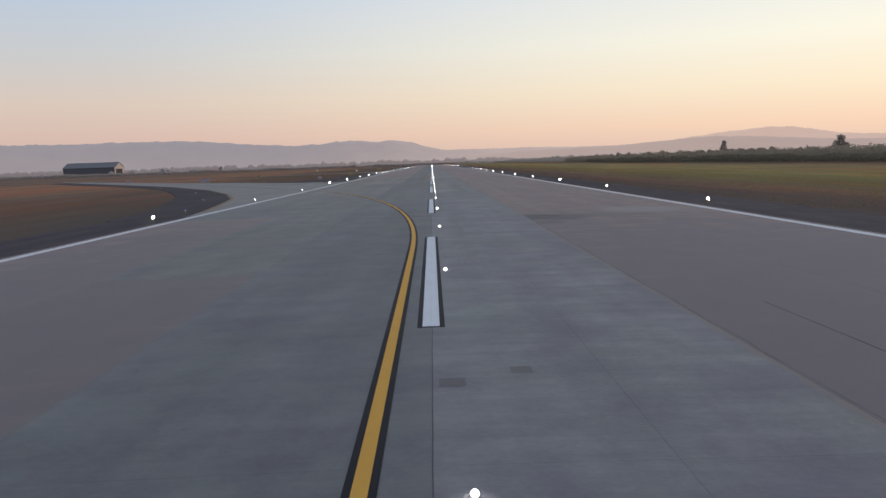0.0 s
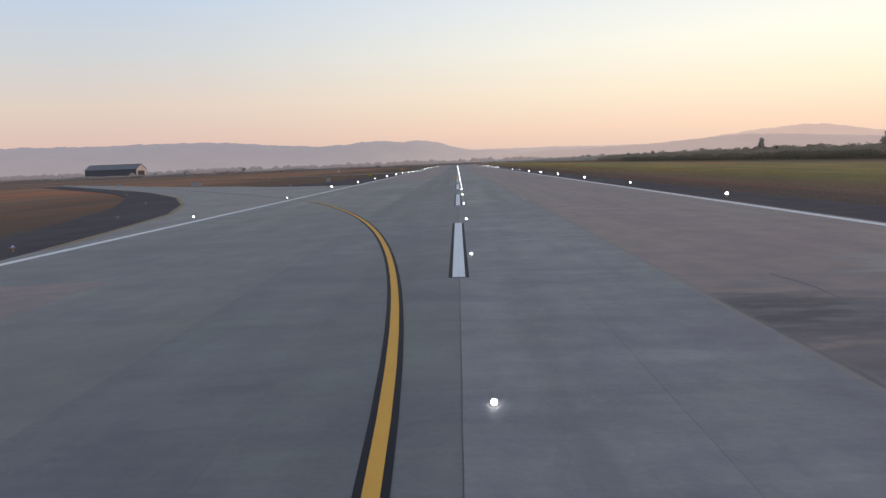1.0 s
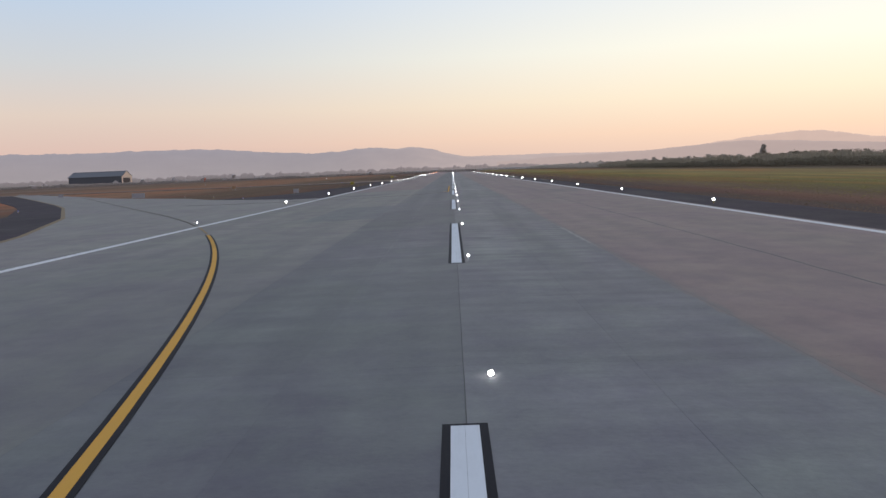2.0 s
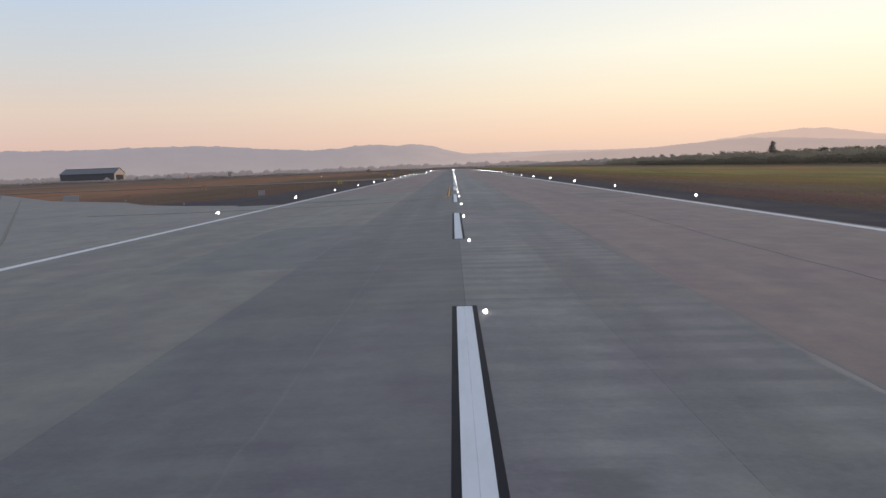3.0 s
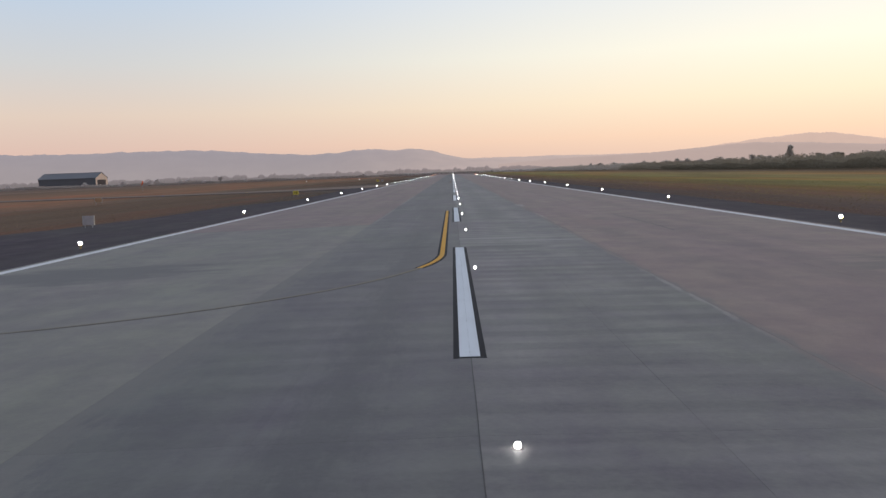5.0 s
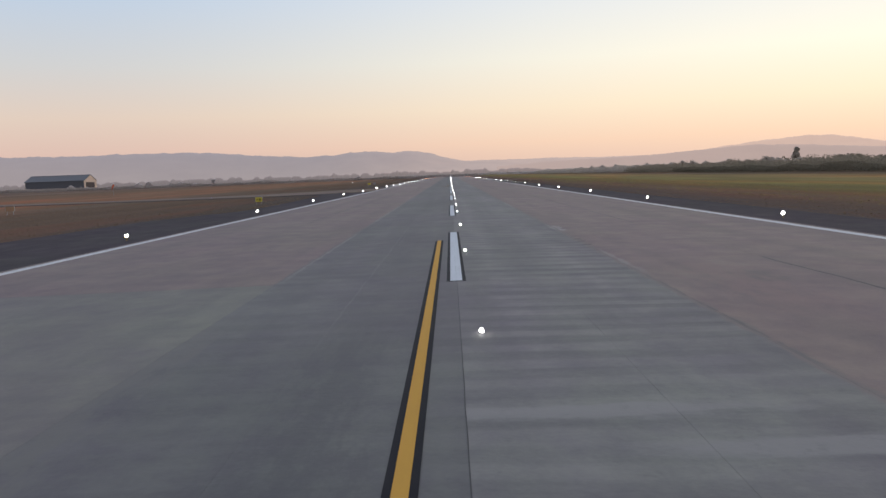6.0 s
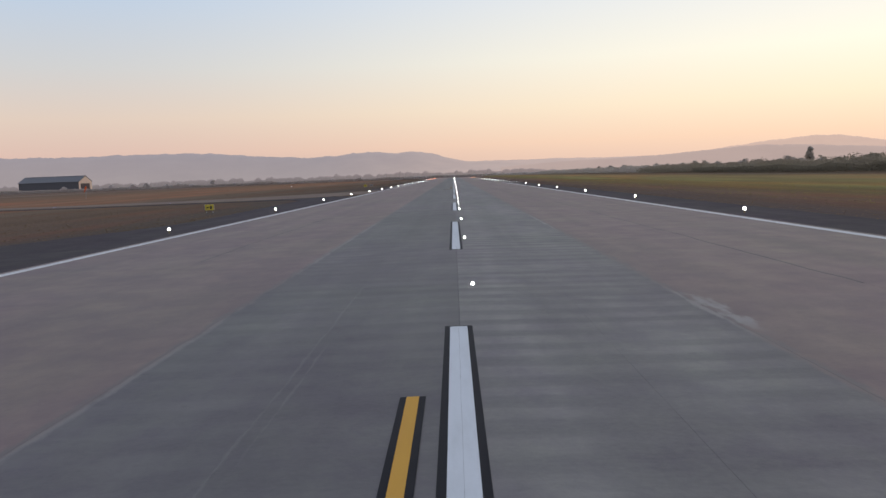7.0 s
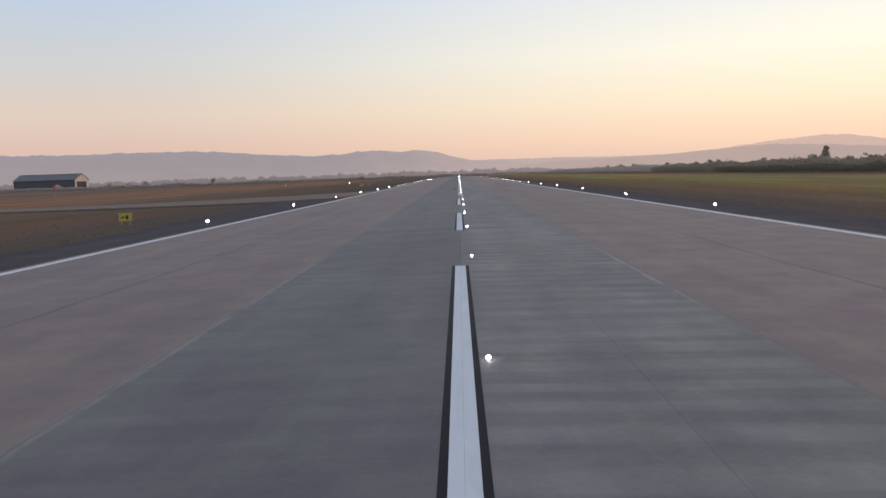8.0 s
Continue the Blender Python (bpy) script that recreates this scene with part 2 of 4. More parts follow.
        nt.links.new(math_of(nt, "ABSOLUTE", math_of(nt, "SUBTRACT", sp.outputs["Y"], (y0 + y1) / 2), 0.0), e.inputs["Value"])
        c = blend(nt, math_of(nt, "MULTIPLY", math_of(nt, "MULTIPLY", a.outputs[0], e.outputs[0]), depth), c, tone)
    speck = noise_of(nt, place(nt, 2.6, 2.2, 1), 1.0, 5, 0.7, 0.58, 0.72)
    c = blend(nt, math_of(nt, "MULTIPLY", speck, 0.30), c, dark)
    o = nt.nodes.new("ShaderNodeObjectInfo")
    k = node(nt, "ShaderNodeMapRange")
    k.inputs["To Min"].default_value, k.inputs["To Max"].default_value = 1 - tint, 1 + tint
    nt.links.new(o.outputs["Random"], k.inputs["Value"])
    v = nt.nodes.new("ShaderNodeVectorMath")
    v.operation = "SCALE"
    nt.links.new(c, v.inputs[0])
    nt.links.new(k.outputs[0], v.inputs["Scale"])
    nt.links.new(v.outputs[0], b.inputs["Base Color"])
    bump(nt, b, grain, 0.25, 0.01)
    return m


MORTAR, GREY_RIM, RED_RIM = (0.25, 0.24, 0.23), (0.125, 0.116, 0.116), (0.165, 0.130, 0.124)
CONCRETE = pavement("grooved_concrete", (0.115, 0.108, 0.1145), (0.084, 0.080, 0.086), (0.248, 0.236, 0.228), 0.58, tint=0.05, bands=0.46, fresh=(0.99, 1.065, 1.13),
                    stains=[(1.6, 223.2, 3.6, 0.6, (0.22, 0.21, 0.205), 0.8), (4.8, 221.4, 3.0, 0.6, (0.22, 0.21, 0.205), 0.8), (1.9, 217.9, 3.0, 1.0, (0.078, 0.074, 0.078), 0.55), (3.6, 181, 6.5, 6.0, (0.088, 0.083, 0.088), 0.25),
                            (1.4, 118, 0.8, 0.8, (0.075, 0.071, 0.075), 0.5)],
                    combs=[(164, 192, 0.46, 0.75)],
                    strips=[(6.2, 0.26, 138, 153, (0.092, 0.083, 0.096), 0.5), (1.5, 0.9, 24, 66, (0.092, 0.090, 0.096), 0.35), (6.33, 0.22, -29.7, 445.9, RED_RIM, 0.8), (6.27, 0.22, 259.6, 268.6, MORTAR, 0.6), (6.27, 0.22, 111, 126.8, MORTAR, 0.7), (6.27, 0.2, 194.2, 210.1, MORTAR, 0.6), (6.27, 0.2, 293.3, 315.1, MORTAR, 0.7)])
CONCRETE_WEST = pavement("worn_concrete", (0.101, 0.0968, 0.0995), (0.070, 0.067, 0.072), (0.178, 0.170, 0.170), 0.55, tint=0.05, bands=0.28, fresh=(0.99, 1.07, 1.10),
                         stains=[(-1.4, 141.2, 3.4, 1.4, (0.072, 0.069, 0.074), 0.45), (-2.2, 219.3, 2.0, 0.6, (0.066, 0.063, 0.068), 0.7), (-4.2, 182, 3.0, 16.0, (0.078, 0.075, 0.078), 0.25)],
                         strips=[(-2.2, 1.3, 176, 236, (0.072, 0.069, 0.075), 0.45), (-4.1, 0.30, 166, 194, (0.140, 0.134, 0.134), 0.35), (-3.4, 0.20, 168, 200, (0.135, 0.130, 0.130), 0.3), (-3.13, 0.06, 99, 149, MORTAR, 0.13), (-3.13, 0.06, 225, 276, MORTAR, 0.20), (-2.9, 0.05, 252, 262, MORTAR, 0.20), (-6.33, 0.20, 239.8, 445.9, RED_RIM, 0.7),
                                 (-6.27, 0.2, 271.5, 317.1, MORTAR, 0.4), (-6.27, 0.18, 142, 156, MORTAR, 0.2), (-6.25, 0.16, 236, 270, MORTAR, 0.35), (-6.3, 1.5, 166, 238, (0.140, 0.131, 0.122), 0.75)])
CONCRETE_PALE = pavement("apron_concrete", (0.156, 0.146, 0.132), (0.112, 0.104, 0.100), (0.205, 0.193, 0.176), 0.55, tint=0.06, fresh=(0.84, 0.90, 0.97),
                         stains=[(-15.6, 213.5, 6.6, 4.0, (0.085, 0.078, 0.082), 0.8), (-15.1, 78.3, 5.0, 3.0, (0.108, 0.100, 0.100), 0.7), (-9.21, 43.6, 2.5, 6.0, (0.13, 0.12, 0.116), 0.6)])
CONCRETE_DARK = pavement("patched_concrete", (0.130, 0.128, 0.128), (0.095, 0.094, 0.098), (0.155, 0.155, 0.155), 0.35, tint=0.05)
ASPHALT_OLD = pavement("weathered_reddish_asphalt", (0.184, 0.131, 0.124), (0.122, 0.094, 0.094), (0.216, 0.170, 0.160), 0.5, tint=0.04,
                       stains=[(-13, 15, 14, 62, (0.122, 0.104, 0.112), 0.75), (7.6, 55.6, 4.4, 4.2, (0.030, 0.028, 0.036), 1.0), (12.4, 56.6, 4.4, 2.0, (0.080, 0.070, 0.076), 0.5), (7.2, 51.0, 1.6, 2.4, (0.055, 0.048, 0.054), 0.8), (12.5, 14, 20.0, 58.0, (0.112, 0.094, 0.112), 0.85), (15.43, 62.4, 4.6, 4.6, (0.200, 0.190, 0.190), 0.7),
                               (17.2, 207, 4.6, 5.5, (0.10, 0.085, 0.088), 0.7), (16.4, 198.2, 3.4, 4.2, (0.10, 0.085, 0.088), 0.6), (9.74, 238.3, 1.2, 2.2, (0.10, 0.085, 0.086), 0.6), (-16.2, 49.5, 3.0, 5.0, (0.12, 0.10, 0.104), 0.6)],
                       strips=[(9.5, 2.6, 136, 162, (0.192, 0.130, 0.126), 0.5), (6.5, 0.34, 140, 163, (0.096, 0.086, 0.100), 0.55), (6.5, 0.75, 172, 197, (0.112, 0.103, 0.113), 0.75), (6.33, 0.30, -29.7, 445.9, GREY_RIM, 0.8), (6.43, 0.09, 2, 61.4, (0.060, 0.052, 0.056), 0.7), (6.43, 0.07, 224, 241.8, (0.060, 0.052, 0.056), 0.5), (-6.33, 0.28, -29.7, 445.9, GREY_RIM, 0.8), (6.62, 0.45, 260.1, 267.6, MORTAR, 0.85), (6.55, 0.24, 238.5, 250.5, MORTAR, 0.42), (9.0, 2.6, 228, 246, (0.195, 0.128, 0.122), 0.6), (-6.42, 0.14, 273.5, 315.1, MORTAR, 0.25)])
ASPHALT_NEW = pavement("dark_shoulder_asphalt", (0.066, 0.057, 0.064), (0.042, 0.036, 0.042), (0.108, 0.096, 0.102), 0.45, rough=0.9, tint=0.03, gloss=0.05)
TAXI_CONCRETE = pavement("taxiway_concrete", (0.178, 0.164, 0.154), (0.136, 0.124, 0.116), (0.218, 0.204, 0.190), 0.30, tint=0.04)
TAXI_DULL = pavement("dusty_taxiway_concrete", (0.205, 0.158, 0.132), (0.160, 0.124, 0.104), (0.235, 0.185, 0.152), 0.30, rough=0.95, tint=0.04, gloss=0.05)
BITUMEN = pavement("bitumen_joint", (0.095, 0.094, 0.095), (0.05, 0.05, 0.052), (0.15, 0.148, 0.145), 0.3, tint=0.02)
STAIN = pavement("damp_bitumen_patch", (0.102, 0.095, 0.100), (0.070, 0.066, 0.070), (0.13, 0.12, 0.12), 0.5, tint=0.02)
TAR = pavement("old_tar_plug", (0.050, 0.046, 0.050), (0.035, 0.032, 0.036), (0.08, 0.074, 0.078), 0.4, tint=0.02)
REPAIR = pavement("pale_repair_mortar", (0.225, 0.222, 0.22), (0.17, 0.168, 0.165), (0.27, 0.265, 0.26), 0.5, tint=0.02)


def paint(name, col, worn, wear=0.25, gloss=0.08):
    m, nt, b = mat(name, 0.7, 0.0, gloss)
    w = noise_of(nt, place(nt, 3.0, 0.6, 1), 1.0, 6, 0.65, 0.45, 0.75)
    g = noise_of(nt, place(nt, 25, 25, 25), 1.0, 2, 0.5, 0.3, 0.7)
    c = blend(nt, math_of(nt, "MULTIPLY", w, wear), col, worn)
    c = blend(nt, math_of(nt, "MULTIPLY", g, 0.10), c, worn)
    nt.links.new(c, b.inputs["Base Color"])
    bump(nt, b, g, 0.15, 0.005)
    return m


PAINT_WHITE = paint("white_road_paint", (0.60, 0.62, 0.66), (0.36, 0.37, 0.38))
PAINT_EDGE = paint("edge_line_paint", (0.62, 0.62, 0.63), (0.34, 0.34, 0.34), 0.5)
PAINT_BLACK = paint("black_border_paint", (0.013, 0.013, 0.018), (0.038, 0.037, 0.042))
PAINT_YELLOW = paint("yellow_taxi_paint", (0.57, 0.31, 0.06), (0.38, 0.21, 0.055))
PAINT_WORN = paint("worn_yellow_paint", (0.175, 0.146, 0.104), (0.145, 0.130, 0.112), 0.8, 0.30)
PAINT_TAN = paint("dusty_faded_paint", (0.215, 0.160, 0.095), (0.15, 0.125, 0.10), 0.7)
PAINT_USED = paint("used_yellow_taxi_paint", (0.50, 0.275, 0.05), (0.30, 0.19, 0.07), 0.5)
PAINT_FADED = paint("half_worn_yellow_paint", (0.30, 0.195, 0.070), (0.19, 0.145, 0.09), 0.8)
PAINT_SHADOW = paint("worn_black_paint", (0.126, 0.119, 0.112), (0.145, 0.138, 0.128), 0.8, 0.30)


def plain(name, col, rough=0.6, metal=0.0, vary=0.2):
    m, nt, b = mat(name, rough, metal)
    tc = nt.nodes.new("ShaderNodeTexCoord")
    w = noise_of(nt, tc.outputs["Object"], 3.0, 5, 0.6, 0.3, 0.75)
    nt.links.new(blend(nt, math_of(nt, "MULTIPLY", w, vary), col, tuple(c * 0.45 for c in col)), b.inputs["Base Color"])
    return m


def lamp_glass(name, col, strength):
    m, nt, b = mat(name, 0.2)
    b.inputs["Base Color"].default_value = (*col, 1)
    b.inputs["Emission Color"].default_value = (*col, 1)
    b.inputs["Emission Strength"].default_value = strength
    return m


LAMP_WHITE = lamp_glass("white_lamp_glass", (1.0, 0.96, 0.90), 28)
LAMP_CENTRE = lamp_glass("centreline_lamp_glass", (1.0, 0.96, 0.90), 22)
LAMP_AMBER = lamp_glass("amber_lamp_glass", (1.0, 0.34, 0.20), 14)
LAMP_RED = lamp_glass("red_lamp_glass", (1.0, 0.10, 0.05), 40)
LAMP_BLUE = lamp_glass("blue_lamp_glass", (0.30, 0.34, 1.0), 0.12)
LAMP_GUARD = lamp_glass("pale_guard_lamp_glass", (1.0, 0.72, 0.62), 60)
STEEL = plain("galvanised_steel", (0.35, 0.35, 0.36), 0.45, 0.8)
FIXTURE = plain("yellow_fixture_paint", (0.45, 0.30, 0.05), 0.5)
RIM_DARK = plain("sooty_iron_rim", (0.035, 0.034, 0.036), 0.85)
CASTING = plain("cast_iron_rim", (0.16, 0.16, 0.17), 0.5, 0.6)
SIGN_YELLOW = plain("yellow_sign_face", (0.50, 0.40, 0.05), 0.5, 0, 0.1)
SIGN_BACK = plain("pale_grey_sign_back", (0.33, 0.30, 0.31), 0.5, 0, 0.25)
SIGN_TAN = plain("dull_tan_sign_face", (0.36, 0.22, 0.13), 0.7, 0, 0.25)
SIGN_INK = plain("black_sign_ink", (0.03, 0.03, 0.03), 0.5)
ORANGE = plain("orange_sock_fabric", (0.65, 0.13, 0.04), 0.9)
ROOFING = plain("dark_metal_roofing", (0.10, 0.10, 0.115), 0.5)
CLADDING = plain("cream_wall_cladding", (0.74, 0.58, 0.48), 0.7)
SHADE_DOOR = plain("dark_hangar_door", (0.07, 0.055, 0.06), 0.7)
BARK = plain("tree_bark", (0.10, 0.075, 0.055), 0.9)


def foliage(name, a, bcol):
    m, nt, b = mat(name, 1.0, 0.0, 0.05)
    g = nt.nodes.new("ShaderNodeNewGeometry")
    o = nt.nodes.new("ShaderNodeObjectInfo")
    c = blend(nt, g.outputs["Random Per Island"], a, bcol)
    c2 = blend(nt, math_of(nt, "MULTIPLY", o.outputs["Random"], 0.5), c, tuple(x * 1.5 for x in bcol))
    nt.links.new(c2, b.inputs["Base Color"])
    t = nt.nodes.new("ShaderNodeBsdfTranslucent")
    nt.links.new(c2, t.inputs["Color"])
    x = nt.nodes.new("ShaderNodeMixShader")
    x.inputs[0].default_value = 0.5
    nt.links.new(b.outputs[0], x.inputs[1])
    nt.links.new(t.outputs[0], x.inputs[2])
    nt.links.new(x.outputs[0], nt.nodes["Material Output"].inputs["Surface"])
    return m


# Leaf colours are lifted with distance: evening haze is put into them.
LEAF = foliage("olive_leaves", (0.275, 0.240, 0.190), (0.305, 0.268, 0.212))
# The same olive leaves with haze mixed into the colour.
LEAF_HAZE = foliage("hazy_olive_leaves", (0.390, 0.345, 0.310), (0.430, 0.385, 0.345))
# Palest of all: haze over the far trees, put into the leaf colour.
LEAF_PALE = foliage("hazed_pale_leaves", (0.52, 0.472, 0.465), (0.55, 0.50, 0.49))
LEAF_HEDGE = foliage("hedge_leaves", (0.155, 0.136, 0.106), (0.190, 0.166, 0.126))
# Leaves of the far scrub, paled to stand for haze.
LEAF_BELT = foliage("hazed_belt_leaves", (0.42, 0.36, 0.335), (0.45, 0.39, 0.36))
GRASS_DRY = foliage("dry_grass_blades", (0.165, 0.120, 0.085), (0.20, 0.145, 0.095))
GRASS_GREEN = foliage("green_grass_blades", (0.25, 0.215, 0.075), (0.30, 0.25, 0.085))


def ground_material():
    """Dry brown verge next to the paving, green mown strips farther out on one side, reddish dry fields on the other."""
    m, nt, b = mat("dry_airfield_grass", 1.0, 0.0, 0.02)
    g = nt.nodes.new("ShaderNodeNewGeometry")
    s = nt.nodes.new("ShaderNodeSeparateXYZ")
    nt.links.new(g.outputs["Position"], s.inputs[0])
    wob = noise_of(nt, place(nt, 0.05, 0.008, 1), 1.0, 5, 0.6, 0.2, 0.8)
    x = math_of(nt, "ADD", s.outputs["X"], math_of(nt, "MULTIPLY", math_of(nt, "SUBTRACT", wob, 0.5), 9.0))
    k = node(nt, "ShaderNodeMapRange")
    k.inputs["From Min"].default_value, k.inputs["From Max"].default_value = -430, 430
    nt.links.new(x, k.inputs["Value"])
    r = nt.nodes.new("ShaderNodeValToRGB")
    stops = [(-430, (0.20, 0.15, 0.125)), (-330, (0.19, 0.14, 0.115)), (-302, (0.30, 0.225, 0.19)), (-272, (0.19, 0.13, 0.10)), (-220, (0.235, 0.155, 0.112)), (-160, (0.305, 0.176, 0.115)),
             (-100, (0.315, 0.177, 0.114)), (-86, (0.27, 0.165, 0.112)), (-78, (0.20, 0.150, 0.118)), (-66, (0.168, 0.117, 0.088)), (-50, (0.158, 0.108, 0.082)), (-40, (0.138, 0.098, 0.079)), (-33, (0.106, 0.090, 0.083)),
             (27, (0.098, 0.080, 0.082)), (34, (0.122, 0.088, 0.081)), (38, (0.195, 0.126, 0.096)), (45, (0.185, 0.132, 0.084)), (50, (0.192, 0.166, 0.071)), (56, (0.205, 0.178, 0.073)), (64, (0.275, 0.238, 0.090)),
             (78, (0.29, 0.242, 0.094)), (92, (0.33, 0.250, 0.110)), (105, (0.33, 0.235, 0.110)), (113, (0.22, 0.165, 0.09)), (118, (0.15, 0.115, 0.078)), (123, (0.28, 0.215, 0.160)), (127, (0.15, 0.115, 0.08)), (430, (0.16, 0.130, 0.085))]
    while len(r.color_ramp.elements) < len(stops):
        r.color_ramp.elements.new(0.5)
    for e, (p, c) in zip(r.color_ramp.elements, stops):
        e.position, e.color = (p + 430) / 860, (*c, 1)
    nt.links.new(k.outputs[0], r.inputs[0])
    streak = noise_of(nt, place(nt, 0.16, 0.016, 1), 1.0, 7, 0.70, 0.40, 0.62)
    blot = noise_of(nt, place(nt, 0.02, 0.02, 1), 1.0, 5, 0.6, 0.35, 0.7)
    fine = noise_of(nt, place(nt, 1.4, 1.4, 1), 1.0, 4, 0.7, 0.25, 0.75)
    c = blend(nt, math_of(nt, "MULTIPLY", streak, 0.42), r.outputs[0], (0.085, 0.060, 0.042))
    c = blend(nt, math_of(nt, "MULTIPLY", blot, 0.35), c, (0.155, 0.107, 0.070))
    straw = noise_of(nt, place(nt, 0.07, 0.007, 1), 1.0, 6, 0.65, 0.50, 0.62)
    c = blend(nt, math_of(nt, "MULTIPLY", straw, 0.9), c, blend(nt, 1.0, c, (1.32, 0.96, 0.88), "MULTIPLY"))
    c = blend(nt, math_of(nt, "MULTIPLY", fine, 0.22), c, (0.070, 0.052, 0.030))
    nt.links.new(c, b.inputs["Base Color"])
    bump(nt, b, fine, 0.6, 0.12)
    return m


GROUND = ground_material()


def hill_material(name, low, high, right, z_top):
    """Far ridges almost drowned in evening air: the haze is a painted glow. A backdrop."""
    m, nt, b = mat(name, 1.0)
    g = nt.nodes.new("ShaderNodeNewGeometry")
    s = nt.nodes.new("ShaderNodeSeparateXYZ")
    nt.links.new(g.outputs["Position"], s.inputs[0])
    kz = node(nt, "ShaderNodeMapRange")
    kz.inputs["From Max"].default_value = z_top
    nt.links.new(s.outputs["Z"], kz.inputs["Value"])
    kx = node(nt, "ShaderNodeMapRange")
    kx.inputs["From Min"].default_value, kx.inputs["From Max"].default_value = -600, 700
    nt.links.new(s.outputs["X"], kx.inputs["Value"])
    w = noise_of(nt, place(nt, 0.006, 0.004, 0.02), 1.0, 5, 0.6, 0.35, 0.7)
    # Haze tones by height and towards the right, emitted below.
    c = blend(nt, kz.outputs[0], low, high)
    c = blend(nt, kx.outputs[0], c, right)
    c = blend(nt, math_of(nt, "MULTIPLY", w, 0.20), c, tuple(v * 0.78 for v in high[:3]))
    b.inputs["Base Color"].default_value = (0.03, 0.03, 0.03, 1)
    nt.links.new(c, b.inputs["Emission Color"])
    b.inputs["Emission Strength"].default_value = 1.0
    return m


# Ridge colours with the evening haze already in them.
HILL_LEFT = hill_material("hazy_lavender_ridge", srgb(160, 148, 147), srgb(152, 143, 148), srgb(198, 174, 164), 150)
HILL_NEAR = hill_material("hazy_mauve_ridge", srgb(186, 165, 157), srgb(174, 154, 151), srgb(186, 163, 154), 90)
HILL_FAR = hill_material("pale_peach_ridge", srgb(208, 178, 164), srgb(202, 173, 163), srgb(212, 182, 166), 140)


# ---- building blocks ----
def part(name, bm, material, parent=None, label=""):
    me = bpy.data.meshes.new(name)
    bm.to_mesh(me)
    bm.free()
    me.materials.append(material)
    ob = new(name, me)
    ob.parent = parent
    if label:
        ob["label"] = label
    return ob


def thing(name, label, category, group="", kind=""):
    return tagged(new(name), label, category, group, kind)


def box(bm, x0, x1, y0, y1, z0, z1, chamfer=0.0):
    """A box whose top edges are chamfered."""
    c = chamfer
    rings = [[(x0, y0, z0), (x1, y0, z0), (x1, y1, z0), (x0, y1, z0)]]
    if c:
        rings.append([(x0, y0, z1 - c), (x1, y0, z1 - c), (x1, y1, z1 - c), (x0, y1, z1 - c)])
    rings.append([(x0 + c, y0 + c, z1), (x1 - c, y0 + c, z1), (x1 - c, y1 - c, z1), (x0 + c, y1 - c, z1)])
    v = [[bm.verts.new(p) for p in r] for r in rings]
    for a, b in zip(v, v[1:]):
        for i in range(4):
            bm.faces.new((a[i], a[(i + 1) % 4], b[(i + 1) % 4], b[i]))
    bm.faces.new(v[-1])
    bm.faces.new(v[0][::-1])
    return bm


def turned(bm, profile, n=12, x=0.0, y=0.0):
    """A turned body from (radius, height) pairs, closed at both ends."""
    rings = []
    for r, z in profile:
        rings.append([bm.verts.new((x + r * math.cos(2 * math.pi * i / n), y + r * math.sin(2 * math.pi * i / n), z)) for i in range(n)])
    for a, b in zip(rings, rings[1:]):
        for i in range(n):
            bm.faces.new((a[i], a[(i + 1) % n], b[(i + 1) % n], b[i]))
    bm.faces.new(rings[0][::-1])
    bm.faces.new(rings[-1])
    return bm


def coat(bm, x0, x1, y0, y1, z=0.009):
    """A coating as thin as paint."""
    bm.faces.new([bm.verts.new(p) for p in ((x0, y0, z), (x1, y0, z), (x1, y1, z), (x0, y1, z))])
    return bm


def ribbon(bm, pts, half, z, thick=0.003):
    """A strip of paint or paving along a line of points, with a small thickness. half: half its width, or its two offsets (right, left)."""
    lo, hi = (half, half) if isinstance(half, (int, float)) else half
    rows = []
    for i, p in enumerate(pts):
        a, b = Vector(pts[max(i - 1, 0)]), Vector(pts[min(i + 1, len(pts) - 1)])
        d = (b - a).normalized()
        nrm = Vector((d.y, -d.x))
        q = Vector(p)
        r, l = q + nrm * lo, q - nrm * hi
        rows.append([bm.verts.new((r.x, r.y, z)), bm.verts.new((l.x, l.y, z)), bm.verts.new((l.x, l.y, z - thick)), bm.verts.new((r.x, r.y, z - thick))])
    for a, b in zip(rows, rows[1:]):
        for j in range(4):
            bm.faces.new((a[j], b[j], b[(j + 1) % 4], a[(j + 1) % 4]))
    bm.faces.new(rows[0])
    bm.faces.new(rows[-1][::-1])
    bmesh.ops.recalc_face_normals(bm, faces=bm.faces[:])
    return bm


def slab(bm, outline, z, thick=0.08):
    """A flat slab with the given outline."""
    top = [bm.verts.new((x, y, z)) for x, y in outline]
    low = [bm.verts.new((x, y, z - thick)) for x, y in outline]
    bm.faces.new(top)
    bm.faces.new(low[::-1])
    for i in range(len(top)):
        j = (i + 1) % len(top)
        bm.faces.new((low[i], low[j], top[j], top[i]))
    bmesh.ops.recalc_face_normals(bm, faces=bm.faces[:])
    return bm


CAMBER, CREST = 0.011, 27.6       # the paving falls away from its centre line as far as the shoulder's rim


def fall(x):
    return CAMBER * min(abs(x), CREST)


def cambered(ob):
    """Lays a mesh of the paving on its two falling sides."""
    for o in (ob, *ob.children_recursive):
        if o.data:
            for v in o.data.vertices:
                v.co.z -= fall(v.co.x)
    return ob


# ---- ground, runway, taxiways ----
HALF = 20.6                   # centre of the white edge lines
END = 1480.0
LANE = 3.13
OUTER = 21.3
LAND = -0.10 - fall(CREST)      # height of the grass

